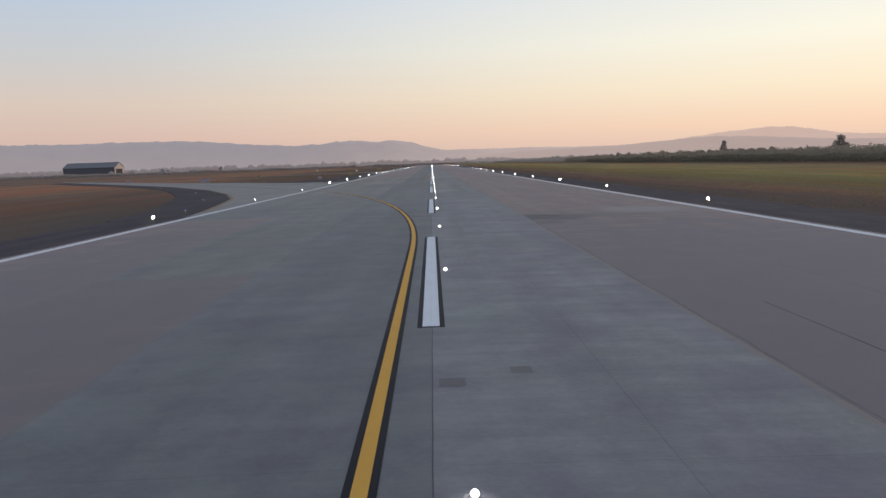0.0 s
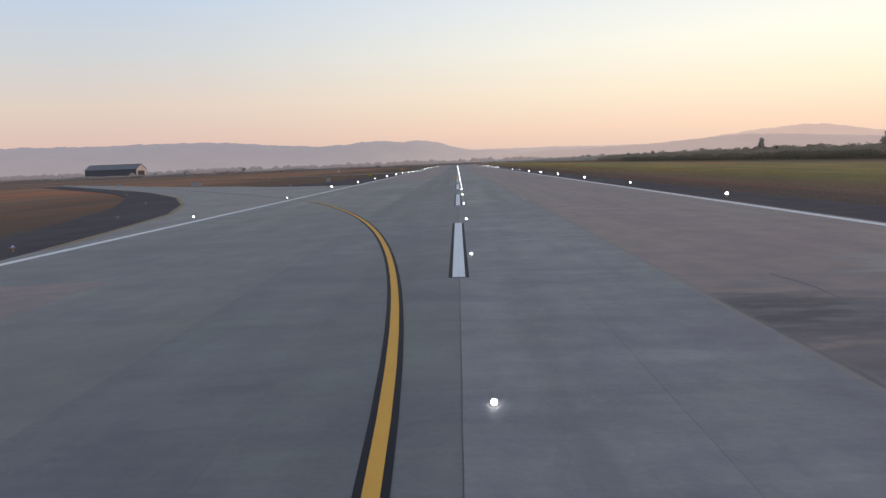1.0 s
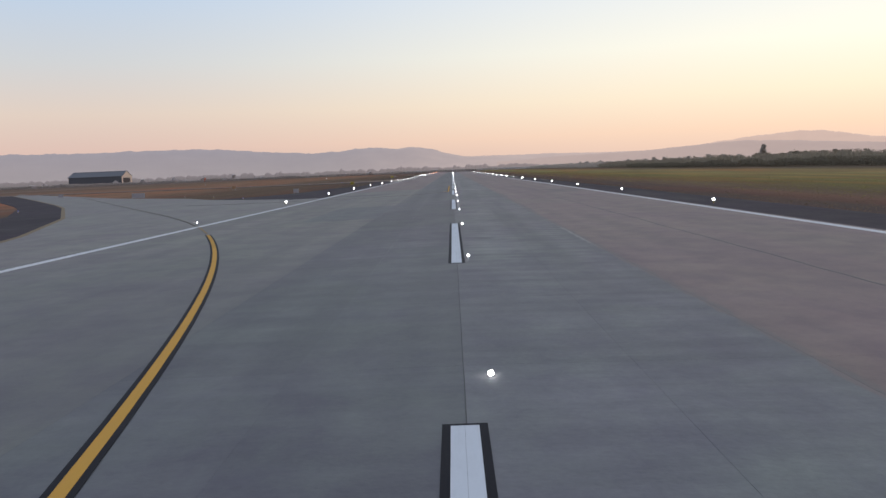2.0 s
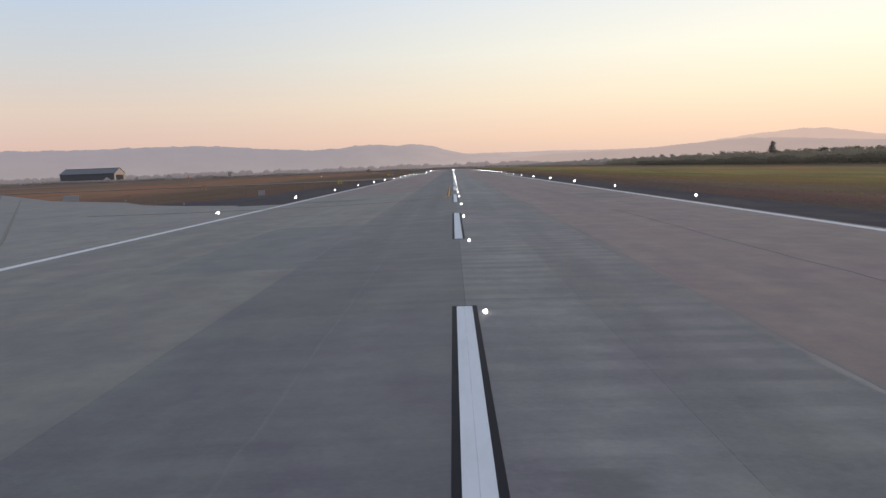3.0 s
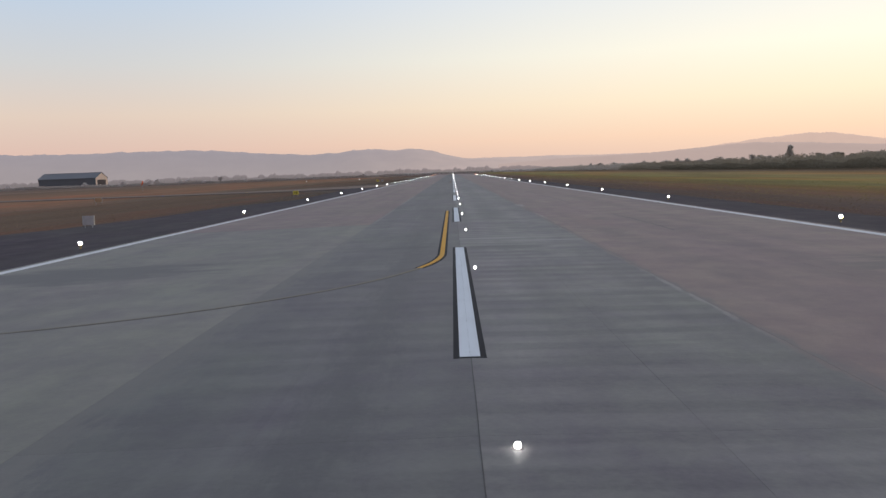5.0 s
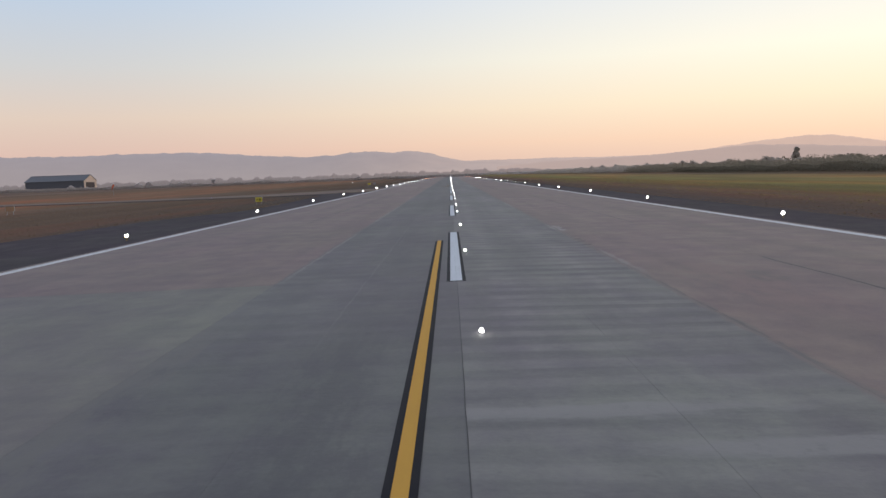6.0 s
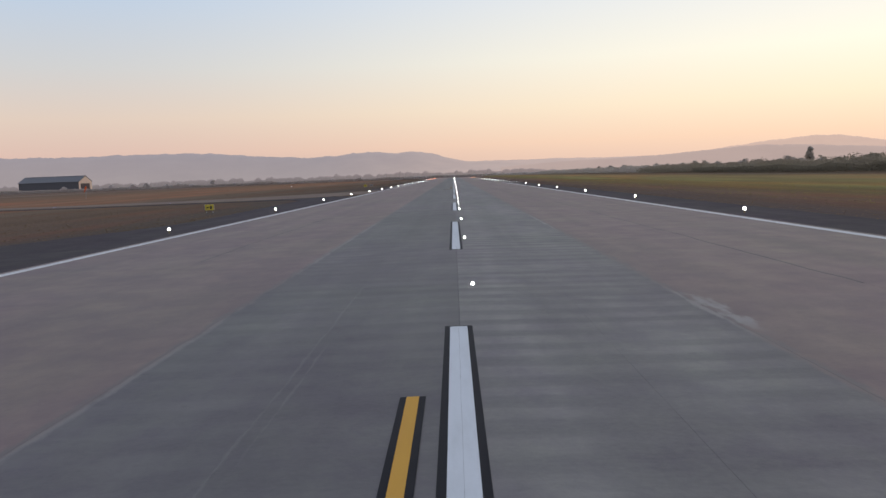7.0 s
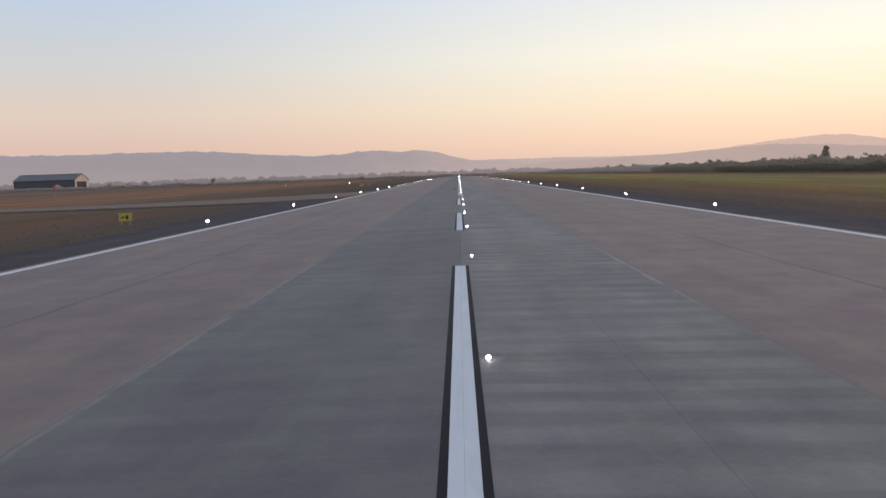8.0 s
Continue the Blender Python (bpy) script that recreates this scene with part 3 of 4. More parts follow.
bm = bmesh.new()
xs = [-4800, -1500, -600, -300, -150, -80, -40, 0, 40, 80, 150, 300, 600, 1500, 4800]
ys = [-600, -250, 0, 150, 300, 500, 800, 1200, 1800, 3000, 5200]
grid = [[bm.verts.new((x, y, LAND)) for x in xs] for y in ys]
for j in range(len(ys) - 1):
    for i in range(len(xs) - 1):
        bm.faces.new((grid[j][i], grid[j][i + 1], grid[j + 1][i + 1], grid[j + 1][i]))
ground = tagged(part("ground", bm, GROUND), "flat dry airfield grass, brown and green in strips", "ground", kind="structure")

runway = tagged(cambered(part("runway", box(box(bmesh.new(), -OUTER, 0, -250, END, -0.3, -0.022), 0, OUTER, -250, END, -0.3, -0.022), BITUMEN)),
                "wide grey runway of concrete lanes and reddish asphalt", "runway", kind="structure")
for lo, hi, y0, y1 in ((OUTER, CREST, -250, END), (-CREST, -OUTER, -250, 72), (-CREST, -OUTER, 213, 430), (-CREST, -OUTER, 497, END)):
    tagged(cambered(part("shoulder", box(bmesh.new(), lo + 0.01, hi - 0.01, y0, y1, -0.3, -0.030, 0.02), ASPHALT_NEW)),
           "dark asphalt shoulder along the runway edge", "shoulder", kind="structure")

# the fast exit: an arc that leaves the centre line, then a straight
EXIT_Y, EXIT_R, EXIT_END = 36.6, 289.0, radians(27)


def exit_line(s0, s1, step=3.0):
    """Points of the exit's centre line, by the length along it."""
    pts, s = [], s0
    while s <= s1 + 1e-6:
        a = min(max(s / EXIT_R, 0), EXIT_END)
        x, y = -0.852 - EXIT_R * (1 - math.cos(a)), EXIT_Y + EXIT_R * math.sin(a)
        rest = s - a * EXIT_R
        pts.append((x - rest * math.sin(a), y + rest * math.cos(a)))
        s += step
    return pts


fast_exit = thing("fast_exit_taxiway", "pale concrete taxiway that leaves the runway at a slant", "taxiway", kind="structure")
OUTSIDE = [(-21.45, 72), (-22.6, 82), (-24.4, 95), (-28, 117), (-34.3, 140), (-45.5, 171), (-59, 200), (-66, 215), (-77, 235.5), (-108, 290), (-180, 415)]
INSIDE = [(-200, 430), (-128, 307), (-88, 241), (-75.9, 219.6), (-58.7, 184), (-48, 155), (-40.4, 132.8), (-34, 106.5), (-29.2, 86), (-28, 72)]
FAR_SIDE = [(-205, 470), (-140, 370), (-83, 280), (-56, 250), (-46, 232), (-35.6, 221.5), (-27.1, 215.7), (-21.3, 213.3)]
part("paving", slab(bmesh.new(), OUTSIDE + FAR_SIDE, -0.036, 0.2), TAXI_CONCRETE, fast_exit)
part("asphalt_shoulder", slab(bmesh.new(), OUTSIDE + INSIDE, -0.027, 0.2), ASPHALT_NEW, fast_exit, "dark asphalt shoulder")
part("asphalt_shoulder", slab(bmesh.new(), [(-27.2, 216), (-35.4, 222), (-45, 232), (-40, 240), (-36, 255), (-33.8, 272), (-33, 300), (-27.3, 325)], -0.034, 0.2), ASPHALT_NEW, fast_exit, "dark asphalt shoulder")
part("edge_line", ribbon(bmesh.new(), OUTSIDE[1:], (0.45, 0.05), -0.020, 0.03), PAINT_TAN, fast_exit, "faded dusty yellow edge line")
cambered(fast_exit)

cross_taxi = thing("cross_taxiway", "pale concrete taxiway crossing the dry grass", "taxiway", kind="structure")
part("paving", slab(bmesh.new(), [(-21.3, 450), (-23, 446), (-27, 436), (-33, 427.5), (-42, 422), (-51, 419), (-72, 416.5), (-420, 405), (-420, 440), (-90, 436), (-70, 441), (-54, 454), (-40, 474), (-30, 490), (-21.3, 497)], -0.026, 0.2), TAXI_DULL, cross_taxi)
part("asphalt_shoulder", slab(bmesh.new(), [(-27.5, 335), (-27.5, 436), (-34, 425), (-46, 418), (-60, 414.5), (-420, 403), (-420, 399), (-60, 410), (-42, 413), (-34, 415), (-30, 405), (-29, 370)], -0.040, 0.2), ASPHALT_NEW, cross_taxi, "dark asphalt shoulder")
cambered(cross_taxi)

# painted lines
STRIPE_LEN, STRIPE_STEP, STRIPE_0, STRIPE_X = 23.42, 43.973, 18.964, -0.02


def centreline_stripe():
    ob = thing("centreline_stripe", "white runway centre stripe with a black painted border", "road marking", "runway centre stripes")
    border = part("black_border", box(bmesh.new(), -0.322, 0.322, -0.10, STRIPE_LEN + 0.10, -0.004, 0.004), PAINT_BLACK, ob, "black painted border")
    for x0, x1 in ((-0.201, -0.001), (0.001, 0.201)):
        part("white_paint", box(bmesh.new(), x0, x1, 0, STRIPE_LEN, -0.004, 0.008), PAINT_WHITE, border, "white paint")
    return ob


first = centreline_stripe()
first.matrix_basis = pose(STRIPE_X, STRIPE_0 - 2 * STRIPE_STEP, 0)
for i in range(-1, 33):
    copy_thing(first, pose(STRIPE_X, STRIPE_0 + i * STRIPE_STEP, 0))

for side in (-1, 1):
    tagged(cambered(part("edge_marking", box(bmesh.new(), side * HALF - 0.29, side * HALF + 0.29, -250, END - 5, -0.02, 0.005), PAINT_EDGE)),
           "continuous white line along the runway edge", "road marking", "runway edge lines")


def taxi_line(label, pts, worn, coat_of=None):
    ob = thing("taxi_guide_line", label, "road marking", "yellow guide lines")
    border = part("black_border", ribbon(bmesh.new(), pts, 0.10 if worn else 0.208, 0.012, 0.016), PAINT_SHADOW if worn else PAINT_BLACK, ob)
    part("yellow_paint", ribbon(bmesh.new(), pts, 0.055 if worn else 0.102, 0.016, 0.020), coat_of or (PAINT_WORN if worn else PAINT_YELLOW), border)
    return cambered(ob)


lead_off = [(-0.852, -63.4 + 4 * i) for i in range(25)] + exit_line(0.0, 84.0)
taxi_line("yellow guide line with black borders, curving off the runway", lead_off, False)
taxi_line("slightly worn yellow guide line with black borders, curving off", exit_line(84.0, 98.0), False, PAINT_USED)
taxi_line("half-worn yellow guide line between the bright and the faded stretch", exit_line(98.0, 108.0), True, PAINT_FADED)
taxi_line("worn yellow guide line leading into the exit taxiway", exit_line(108.0, 330.0), True)
TURN_R, TURN_Y = 16.5, 215.5
turn = [(-0.80 - TURN_R * (1 - math.cos(a)), TURN_Y - TURN_R * math.sin(a)) for a in [radians(3 * i) for i in range(31)]]
taxi_line("yellow guide line with black borders beside the centre stripes", [(-0.80, 256.1 - 2.46 * i) for i in range(17)] + turn[:7], False)
taxi_line("worn thin yellow guide line curving across the runway", turn[6:] + [(-30, 199.0), (-40, 199.0)], True)
far_turn = [(-0.80 - 30 * (1 - math.cos(a)), 460 - 30 * math.sin(a)) for a in [radians(4 * i) for i in range(16)]]
taxi_line("yellow guide line with black borders beside the centre stripes", [(-0.82, 500.0 - 4 * i) for i in range(10)] + far_turn[:6], False, PAINT_FADED)


# ---- lamps of the runway ----
def globe(bm, r, z, squash=1.0, n=16):
    """A round lamp glass of radius r whose foot stands at z."""
    rings = [radians(a) for a in (-62, -45, -25, -5, 15, 35, 55, 72, 84)]
    return turned(bm, [(r * math.cos(a), z + r * squash * (math.sin(a) - math.sin(rings[0]))) for a in rings], n)


def edge_light(glass, name="edge_light", label="lit elevated runway edge light on a short stem", r=0.115):
    ob = thing(name, label, "runway light", "runway edge lights")
    part("base_plate", turned(bmesh.new(), [(0.14, -0.06), (0.14, -0.01), (0.11, 0.0)], 12), CASTING, ob)
    part("stem", turned(bmesh.new(), [(0.03, 0.0), (0.03, 0.08), (0.022, 0.10), (0.03, 0.12), (0.03, 0.20)], 10), FIXTURE, ob)
    collar = part("collar", turned(bmesh.new(), [(0.05, 0.20), (0.15, 0.225), (0.165, 0.245), (0.09, 0.25)], 14), FIXTURE, ob)
    part("lens", globe(bmesh.new(), r, 0.25, 0.95), glass, collar, "glowing glass lens")
    return ob


def inset_light(glass, label, group):
    ob = thing("inset_light", label, "runway light", group)
    rim = part("rim", turned(bmesh.new(), [(0.085, -0.02), (0.085, 0.001), (0.075, 0.003), (0.045, 0.003)], 14), RIM_DARK, ob)
    part("lens", globe(bmesh.new(), 0.048, 0.008), glass, rim, "glowing glass lens")
    return ob


EDGE_X, EDGE_0, EDGE_STEP = 22.97, 68.95, 40.08
EDGE_Z = -0.03 - fall(EDGE_X)
edge_white = edge_light(LAMP_WHITE)
edge_amber = edge_light(LAMP_AMBER, label="lit amber runway edge light on a short stem")
edge_white.matrix_basis = pose(-EDGE_X, EDGE_0 - 3 * EDGE_STEP, EDGE_Z)
edge_amber.matrix_basis = pose(-EDGE_X, EDGE_0 + 35 * EDGE_STEP, EDGE_Z)
inset_edge = inset_light(LAMP_WHITE, "lit flush runway edge light set into the paving", "runway edge lights")
inset_edge.matrix_basis = pose(-EDGE_X, EDGE_0 + EDGE_STEP, EDGE_Z)
copy_thing(inset_edge, pose(-EDGE_X, EDGE_0 + 2 * EDGE_STEP, EDGE_Z))
for k in range(-3, 36):
    for side in (-1, 1):
        if side == -1 and k in (-3, 1, 2, 35):
            continue
        copy_thing(edge_amber if k > 23 else edge_white, pose(side * EDGE_X, EDGE_0 + k * EDGE_STEP, EDGE_Z))
end_red = edge_light(LAMP_RED, "end_light", "lit red runway end light on a short stem")
end_red["group"] = "runway end lights"
end_red.matrix_basis = pose(-20.4, END + 2, LAND)
for i in range(1, 12):
    copy_thing(end_red, pose(-20.4 + i * 40.8 / 11, END + 2, LAND))

LAMP_0, LAMP_STEP, LAMP_X = 8.956, 20.052, 0.477
centre_lamp = inset_light(LAMP_CENTRE, "lit flush centreline light in an iron rim", "runway centreline lights")
centre_lamp.matrix_basis = pose(LAMP_X, LAMP_0 - 2 * LAMP_STEP, -fall(LAMP_X))
for k in range(-1, 72):
    copy_thing(centre_lamp, pose(LAMP_X, LAMP_0 + k * LAMP_STEP, -fall(LAMP_X)))

taxi_blue = edge_light(LAMP_BLUE, "taxiway_light", "small blue taxiway edge light on a stem", 0.055)
taxi_blue["group"] = "taxiway edge lights"
taxi_blue.matrix_basis = pose(-23.9, 81.2, -0.03 - fall(23.9))
for x, y in ((-30, 110), (-41, 146), (-63, 195), (-37.8, 225), (-48.3, 243), (-58.6, 257), (-45.4, 418), (-57.8, 412.5), (-80.6, 410)):
    copy_thing(taxi_blue, pose(x, y, LAND + 0.04 if y > 200 else -0.03 - fall(x)))
guard = edge_light(LAMP_GUARD, "guard_light", "small pale amber light standing in the grass")
guard["group"] = "amber lights in the grass"
guard.matrix_basis = pose(-74, 839.7, LAND + 0.06)
copy_thing(guard, pose(-108.5, 798.2, LAND + 0.06))


# ---- signs, windsock ----
def sign(label, width, height, foot, face, ink=False, group="airfield signs"):
    ob = thing("airfield_sign", label, "sign", group)
    w = width / 2
    panel = part("panel", box(bmesh.new(), -w, w, -0.06, 0.06, foot, foot + height, 0.02), face, ob)
    for s in (-1, 1):
        part("frame_edge", box(bmesh.new(), s * (w + 0.02) - 0.025, s * (w + 0.02) + 0.025, -0.08, 0.08, foot - 0.02, foot + height + 0.02, 0.01), STEEL, ob)
        leg = part("leg", turned(bmesh.new(), [(0.045, -0.12), (0.045, 0.0), (0.03, 0.02), (0.03, foot)], 8, s * w * 0.7), STEEL, ob)
        part("foot_plate", box(bmesh.new(), s * w * 0.7 - 0.1, s * w * 0.7 + 0.1, -0.1, 0.1, -0.12, -0.085, 0.01), STEEL, leg)
    if ink:
        m = foot + height / 2
        part("bar", box(bmesh.new(), -w * 0.62, -w * 0.10, -0.066, -0.058, m - 0.06, m + 0.06), SIGN_INK, panel, "black bar")
        part("bar", box(bmesh.new(), -w * 0.66, -w * 0.45, -0.066, -0.059, m - 0.16, m - 0.07), SIGN_INK, panel, "black bar")
        part("bar", box(bmesh.new(), w * 0.10, w * 0.52, -0.066, -0.058, m - 0.20, m + 0.18), SIGN_INK, panel, "black bar")
    return ob


ob = sign("yellow direction sign with black marks on short legs", 1.22, 0.78, 0.24, SIGN_YELLOW, True)
ob.matrix_basis = pose(-33.9, 358, LAND + 0.1, 0, 0, 4)
ob = sign("pale grey back of a square sign in the grass", 1.05, 0.85, 0.22, SIGN_BACK)
ob.matrix_basis = pose(-33.9, 255.5, LAND + 0.08, 0, 0, -6)
ob = sign("long pale grey back of a sign in the grass", 2.8, 1.05, 0.25, SIGN_BACK)
ob.matrix_basis = pose(-70.6, 261.9, LAND + 0.1, 0, 0, 3)
ob = sign("small yellow sign far off in the grass", 1.3, 0.85, 0.3, SIGN_YELLOW)
ob.matrix_basis = pose(-37.6, 598, LAND + 0.1)
ob = sign("small faded board far off in the grass", 1.1, 0.7, 0.3, SIGN_BACK)
ob.matrix_basis = pose(-36.7, 615, LAND + 0.1)
ob = sign("small pale marker board in the grass", 1.4, 0.8, 0.2, SIGN_BACK)
ob.matrix_basis = pose(-114.5, 318, LAND + 0.1)

ob = sign("dull tan board standing in the dry grass", 1.35, 0.75, 0.5, SIGN_TAN)
ob.matrix_basis = pose(-70.4, 343.6, LAND + 0.1, 0, 0, 5)

sock = thing("windsock", "limp orange windsock on a slim pole", "windsock")
part("pole", turned(bmesh.new(), [(0.09, -0.1), (0.09, 0.1), (0.05, 0.15), (0.04, 4.7), (0.02, 4.75)], 10), STEEL, sock)
bm = turned(bmesh.new(), [(0.34, -0.02), (0.33, 0.0), (0.26, 0.9), (0.2, 1.7), (0.16, 2.3)], 12)
bmesh.ops.transform(bm, matrix=pose(0.2, 0, 4.6, 160, 12, 0), verts=bm.verts[:])
part("sock", bm, ORANGE, sock, "orange fabric sock")
sock.matrix_basis = pose(-150, 582, LAND + 0.08)


# ---- hangar ----
def hangar():
    ob = thing("hangar", "large hangar with a dark metal roof and cream gable", "building")
    L, D, E, R = 90.0, 44.0, 13.0, 20.5

    def gable(x, t):
        bm = bmesh.new()
        prof = [(0, 0), (D, 0), (D, E), (D / 2, R), (0, E)]
        a = [bm.verts.new((x, y, z)) for y, z in prof]
        b = [bm.verts.new((x - t, y, z)) for y, z in prof]
        bm.faces.new(a)
        bm.faces.new(b[::-1])
        for i in range(5):
            j = (i + 1) % 5
            bm.faces.new((a[i], b[i], b[j], a[j]))
        bmesh.ops.recalc_face_normals(bm, faces=bm.faces[:])
        return bm

    front = part("gable_wall", gable(0, 0.4), CLADDING, ob, "cream cladding")
    part("gable_wall", gable(-L + 0.4, 0.4), CLADDING, ob, "cream cladding")
    for y in (0, D - 0.4):
        part("side_wall", box(bmesh.new(), -L + 0.4, -0.4, y, y + 0.4, 0, E - 0.02), ROOFING, ob)
    for s in (0, 1):
        bm = bmesh.new()
        y0, y1 = (-1.0, D / 2) if s == 0 else (D + 1.0, D / 2)
        z0, z1 = E - (R - E) / (D / 2) + 0.05, R + 0.05
        for xa, xb in ((0.8, -L - 0.8),):
            v = [bm.verts.new(p) for p in ((xa, y0, z0 + 0.25), (xb, y0, z0 + 0.25), (xb, y1, z1 + 0.25), (xa, y1, z1 + 0.25), (xa, y0, z0), (xb, y0, z0), (xb, y1, z1), (xa, y1, z1))]
            for f in ((0, 1, 2, 3), (7, 6, 5, 4), (0, 4, 5, 1), (1, 5, 6, 2), (2, 6, 7, 3), (3, 7, 4, 0)):
                bm.faces.new([v[k] for k in f])
        bmesh.ops.recalc_face_normals(bm, faces=bm.faces[:])
        part("roof", bm, ROOFING, ob, "dark metal roofing")
    part("ridge_cap", box(bmesh.new(), -L - 0.9, 0.9, D / 2 - 0.6, D / 2 + 0.6, R + 0.2, R + 0.5, 0.1), ROOFING, ob)
    part("door", box(bmesh.new(), 0.0, 0.25, D * 0.12, D * 0.82, 0, 10.5), SHADE_DOOR, front, "dark sliding door")
    return ob


hangar().matrix_basis = pose(-552, 1470, LAND) @ Matrix.Diagonal((1.0, 1.0, 1.12, 1.0))


# ---- trees ----
def leaf(bm, p, size, rnd):
    d = Vector((rnd.gauss(0, 1), rnd.gauss(0, 1), rnd.gauss(0, 0.7))).normalized()
    u = d.orthogonal().normalized()
    w = d.cross(u)
    a = rnd.uniform(0, 6.28)
    u, w = u * math.cos(a) + w * math.sin(a), w * math.cos(a) - u * math.sin(a)
    s = size * rnd.uniform(0.6, 1.3)
    q = [bm.verts.new(p + u * s), bm.verts.new(p + w * s * 0.6), bm.verts.new(p - u * s), bm.verts.new(p - w * s * 0.6)]
    bm.faces.new(q)


def limb(bm, a, b, r0, r1, n=6):
    d = (b - a).normalized()
    u = d.orthogonal().normalized()
    w = d.cross(u)
    ra = [bm.verts.new(a + (u * math.cos(2 * math.pi * i / n) + w * math.sin(2 * math.pi * i / n)) * r0) for i in range(n)]
    rb = [bm.verts.new(b + (u * math.cos(2 * math.pi * i / n) + w * math.sin(2 * math.pi * i / n)) * r1) for i in range(n)]
    for i in range(n):
        bm.faces.new((ra[i], ra[(i + 1) % n], rb[(i + 1) % n], rb[i]))
    bm.faces.new(rb)


def tree(seed, height, spread, trunk, leaves, material, label, group, size, taper=0.65, clumps=13):
    """Trunk with limbs; the crown is made of many leaf clumps at their ends."""
    rnd = random.Random(seed)
    ob = thing("tree", label, "tree", group)
    wood, crown = bmesh.new(), bmesh.new()
    limb(wood, Vector((0, 0, -0.3)), Vector((0.1, 0, trunk)), height * 0.028, height * 0.018, 8)
    tips = []
    for i in range(clumps):
        a = rnd.uniform(0, 6.28)
        f = rnd.uniform(0.0, 1.0)
        r = spread * rnd.uniform(0.35, 0.95) * (1.0 - taper * f * f)
        tip = Vector((r * math.cos(a), r * math.sin(a), trunk + (height - trunk) * (0.18 + 0.74 * f)))
        limb(wood, Vector((0.1, 0, trunk * rnd.uniform(0.75, 1.0))), tip, height * 0.012, height * 0.004, 5)
        tips.append((tip, spread * rnd.uniform(0.28, 0.46)))
    tips.append((Vector((0, 0, height * 0.86)), spread * 0.34))
    for i in range(leaves):
        c, r = rnd.choice(tips)
        d = Vector((rnd.gauss(0, 1), rnd.gauss(0, 1), rnd.gauss(0, 0.75))).normalized() * r * rnd.uniform(0.45, 1.05)
        leaf(crown, c + d, size, rnd)
    part("trunk", wood, BARK, ob)
    part("crown", crown, material, ob)
    return ob


rnd = random.Random(5)
WEST, EAST = "far trees beyond the dry field", "trees behind the hedge"
# Round far trees, their haze carried by the pale leaf colour.
round_pale = [tree(20 + i, h_, s_, t_, 900, LEAF_PALE, "round tree beyond the dry field, leaves paled for haze", WEST, 0.75)
             for i, (h_, s_, t_) in enumerate(((7, 6.5, 1.0), (9, 7.5, 1.5), (6, 7.0, 0.8), (10, 6.5, 2.0)))]
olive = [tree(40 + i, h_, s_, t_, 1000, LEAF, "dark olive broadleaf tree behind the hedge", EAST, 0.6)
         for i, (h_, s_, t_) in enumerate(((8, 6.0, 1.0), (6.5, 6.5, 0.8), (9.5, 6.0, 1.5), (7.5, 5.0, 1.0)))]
# Far olive trees: paler leaves stand for the haze.
olive_far = [tree(50 + i, h_, s_, t_, 1000, LEAF_HAZE, "olive broadleaf tree far behind the hedge, leaves paled for haze", EAST, 0.6)
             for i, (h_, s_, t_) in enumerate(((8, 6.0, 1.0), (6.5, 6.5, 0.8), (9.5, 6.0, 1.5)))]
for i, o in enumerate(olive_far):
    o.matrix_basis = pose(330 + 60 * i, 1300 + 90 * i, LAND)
for i, o in enumerate(round_pale):
    o.matrix_basis = pose(-640 + 60 * i, 1800 + 12 * i, LAND)
for i, o in enumerate(olive):
    o.matrix_basis = pose(345 + 42 * i, 930 + 95 * i, LAND)


def again(o, x, y, k):
    c = copy_thing(o, pose(x, y, LAND, 0, 0, rnd.uniform(0, 360)))
    c.scale = (k * rnd.uniform(0.9, 1.15), k * rnd.uniform(0.9, 1.15), k)


for i in range(22):
    x = -640 + i * 30 + rnd.uniform(-6, 6)
    again(rnd.choice(round_pale), x, 1440 + rnd.uniform(-70, 90) + 0.25 * x, rnd.uniform(0.35, 0.7))
# Beyond 760 m the haze-paled trees take over.
for i in range(150):
    y = 330 + 1500 * (i / 150) ** 1.25
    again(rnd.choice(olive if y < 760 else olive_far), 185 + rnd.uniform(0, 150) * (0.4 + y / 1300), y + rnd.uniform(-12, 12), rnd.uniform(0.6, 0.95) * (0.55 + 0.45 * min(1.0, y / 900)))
for i in range(26):
    again(rnd.choice(round_pale), 60 + i * 17 + rnd.uniform(-7, 7), 1750 + rnd.uniform(-80, 80), rnd.uniform(0.32, 0.52))
# Both tall trees wear the haze-paled leaf colour.
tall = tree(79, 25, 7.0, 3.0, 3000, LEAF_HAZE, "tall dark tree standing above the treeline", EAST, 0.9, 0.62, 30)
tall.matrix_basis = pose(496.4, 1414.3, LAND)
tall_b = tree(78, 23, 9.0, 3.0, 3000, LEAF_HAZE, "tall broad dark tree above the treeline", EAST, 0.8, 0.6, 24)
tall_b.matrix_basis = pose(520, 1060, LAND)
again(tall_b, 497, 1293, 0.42)


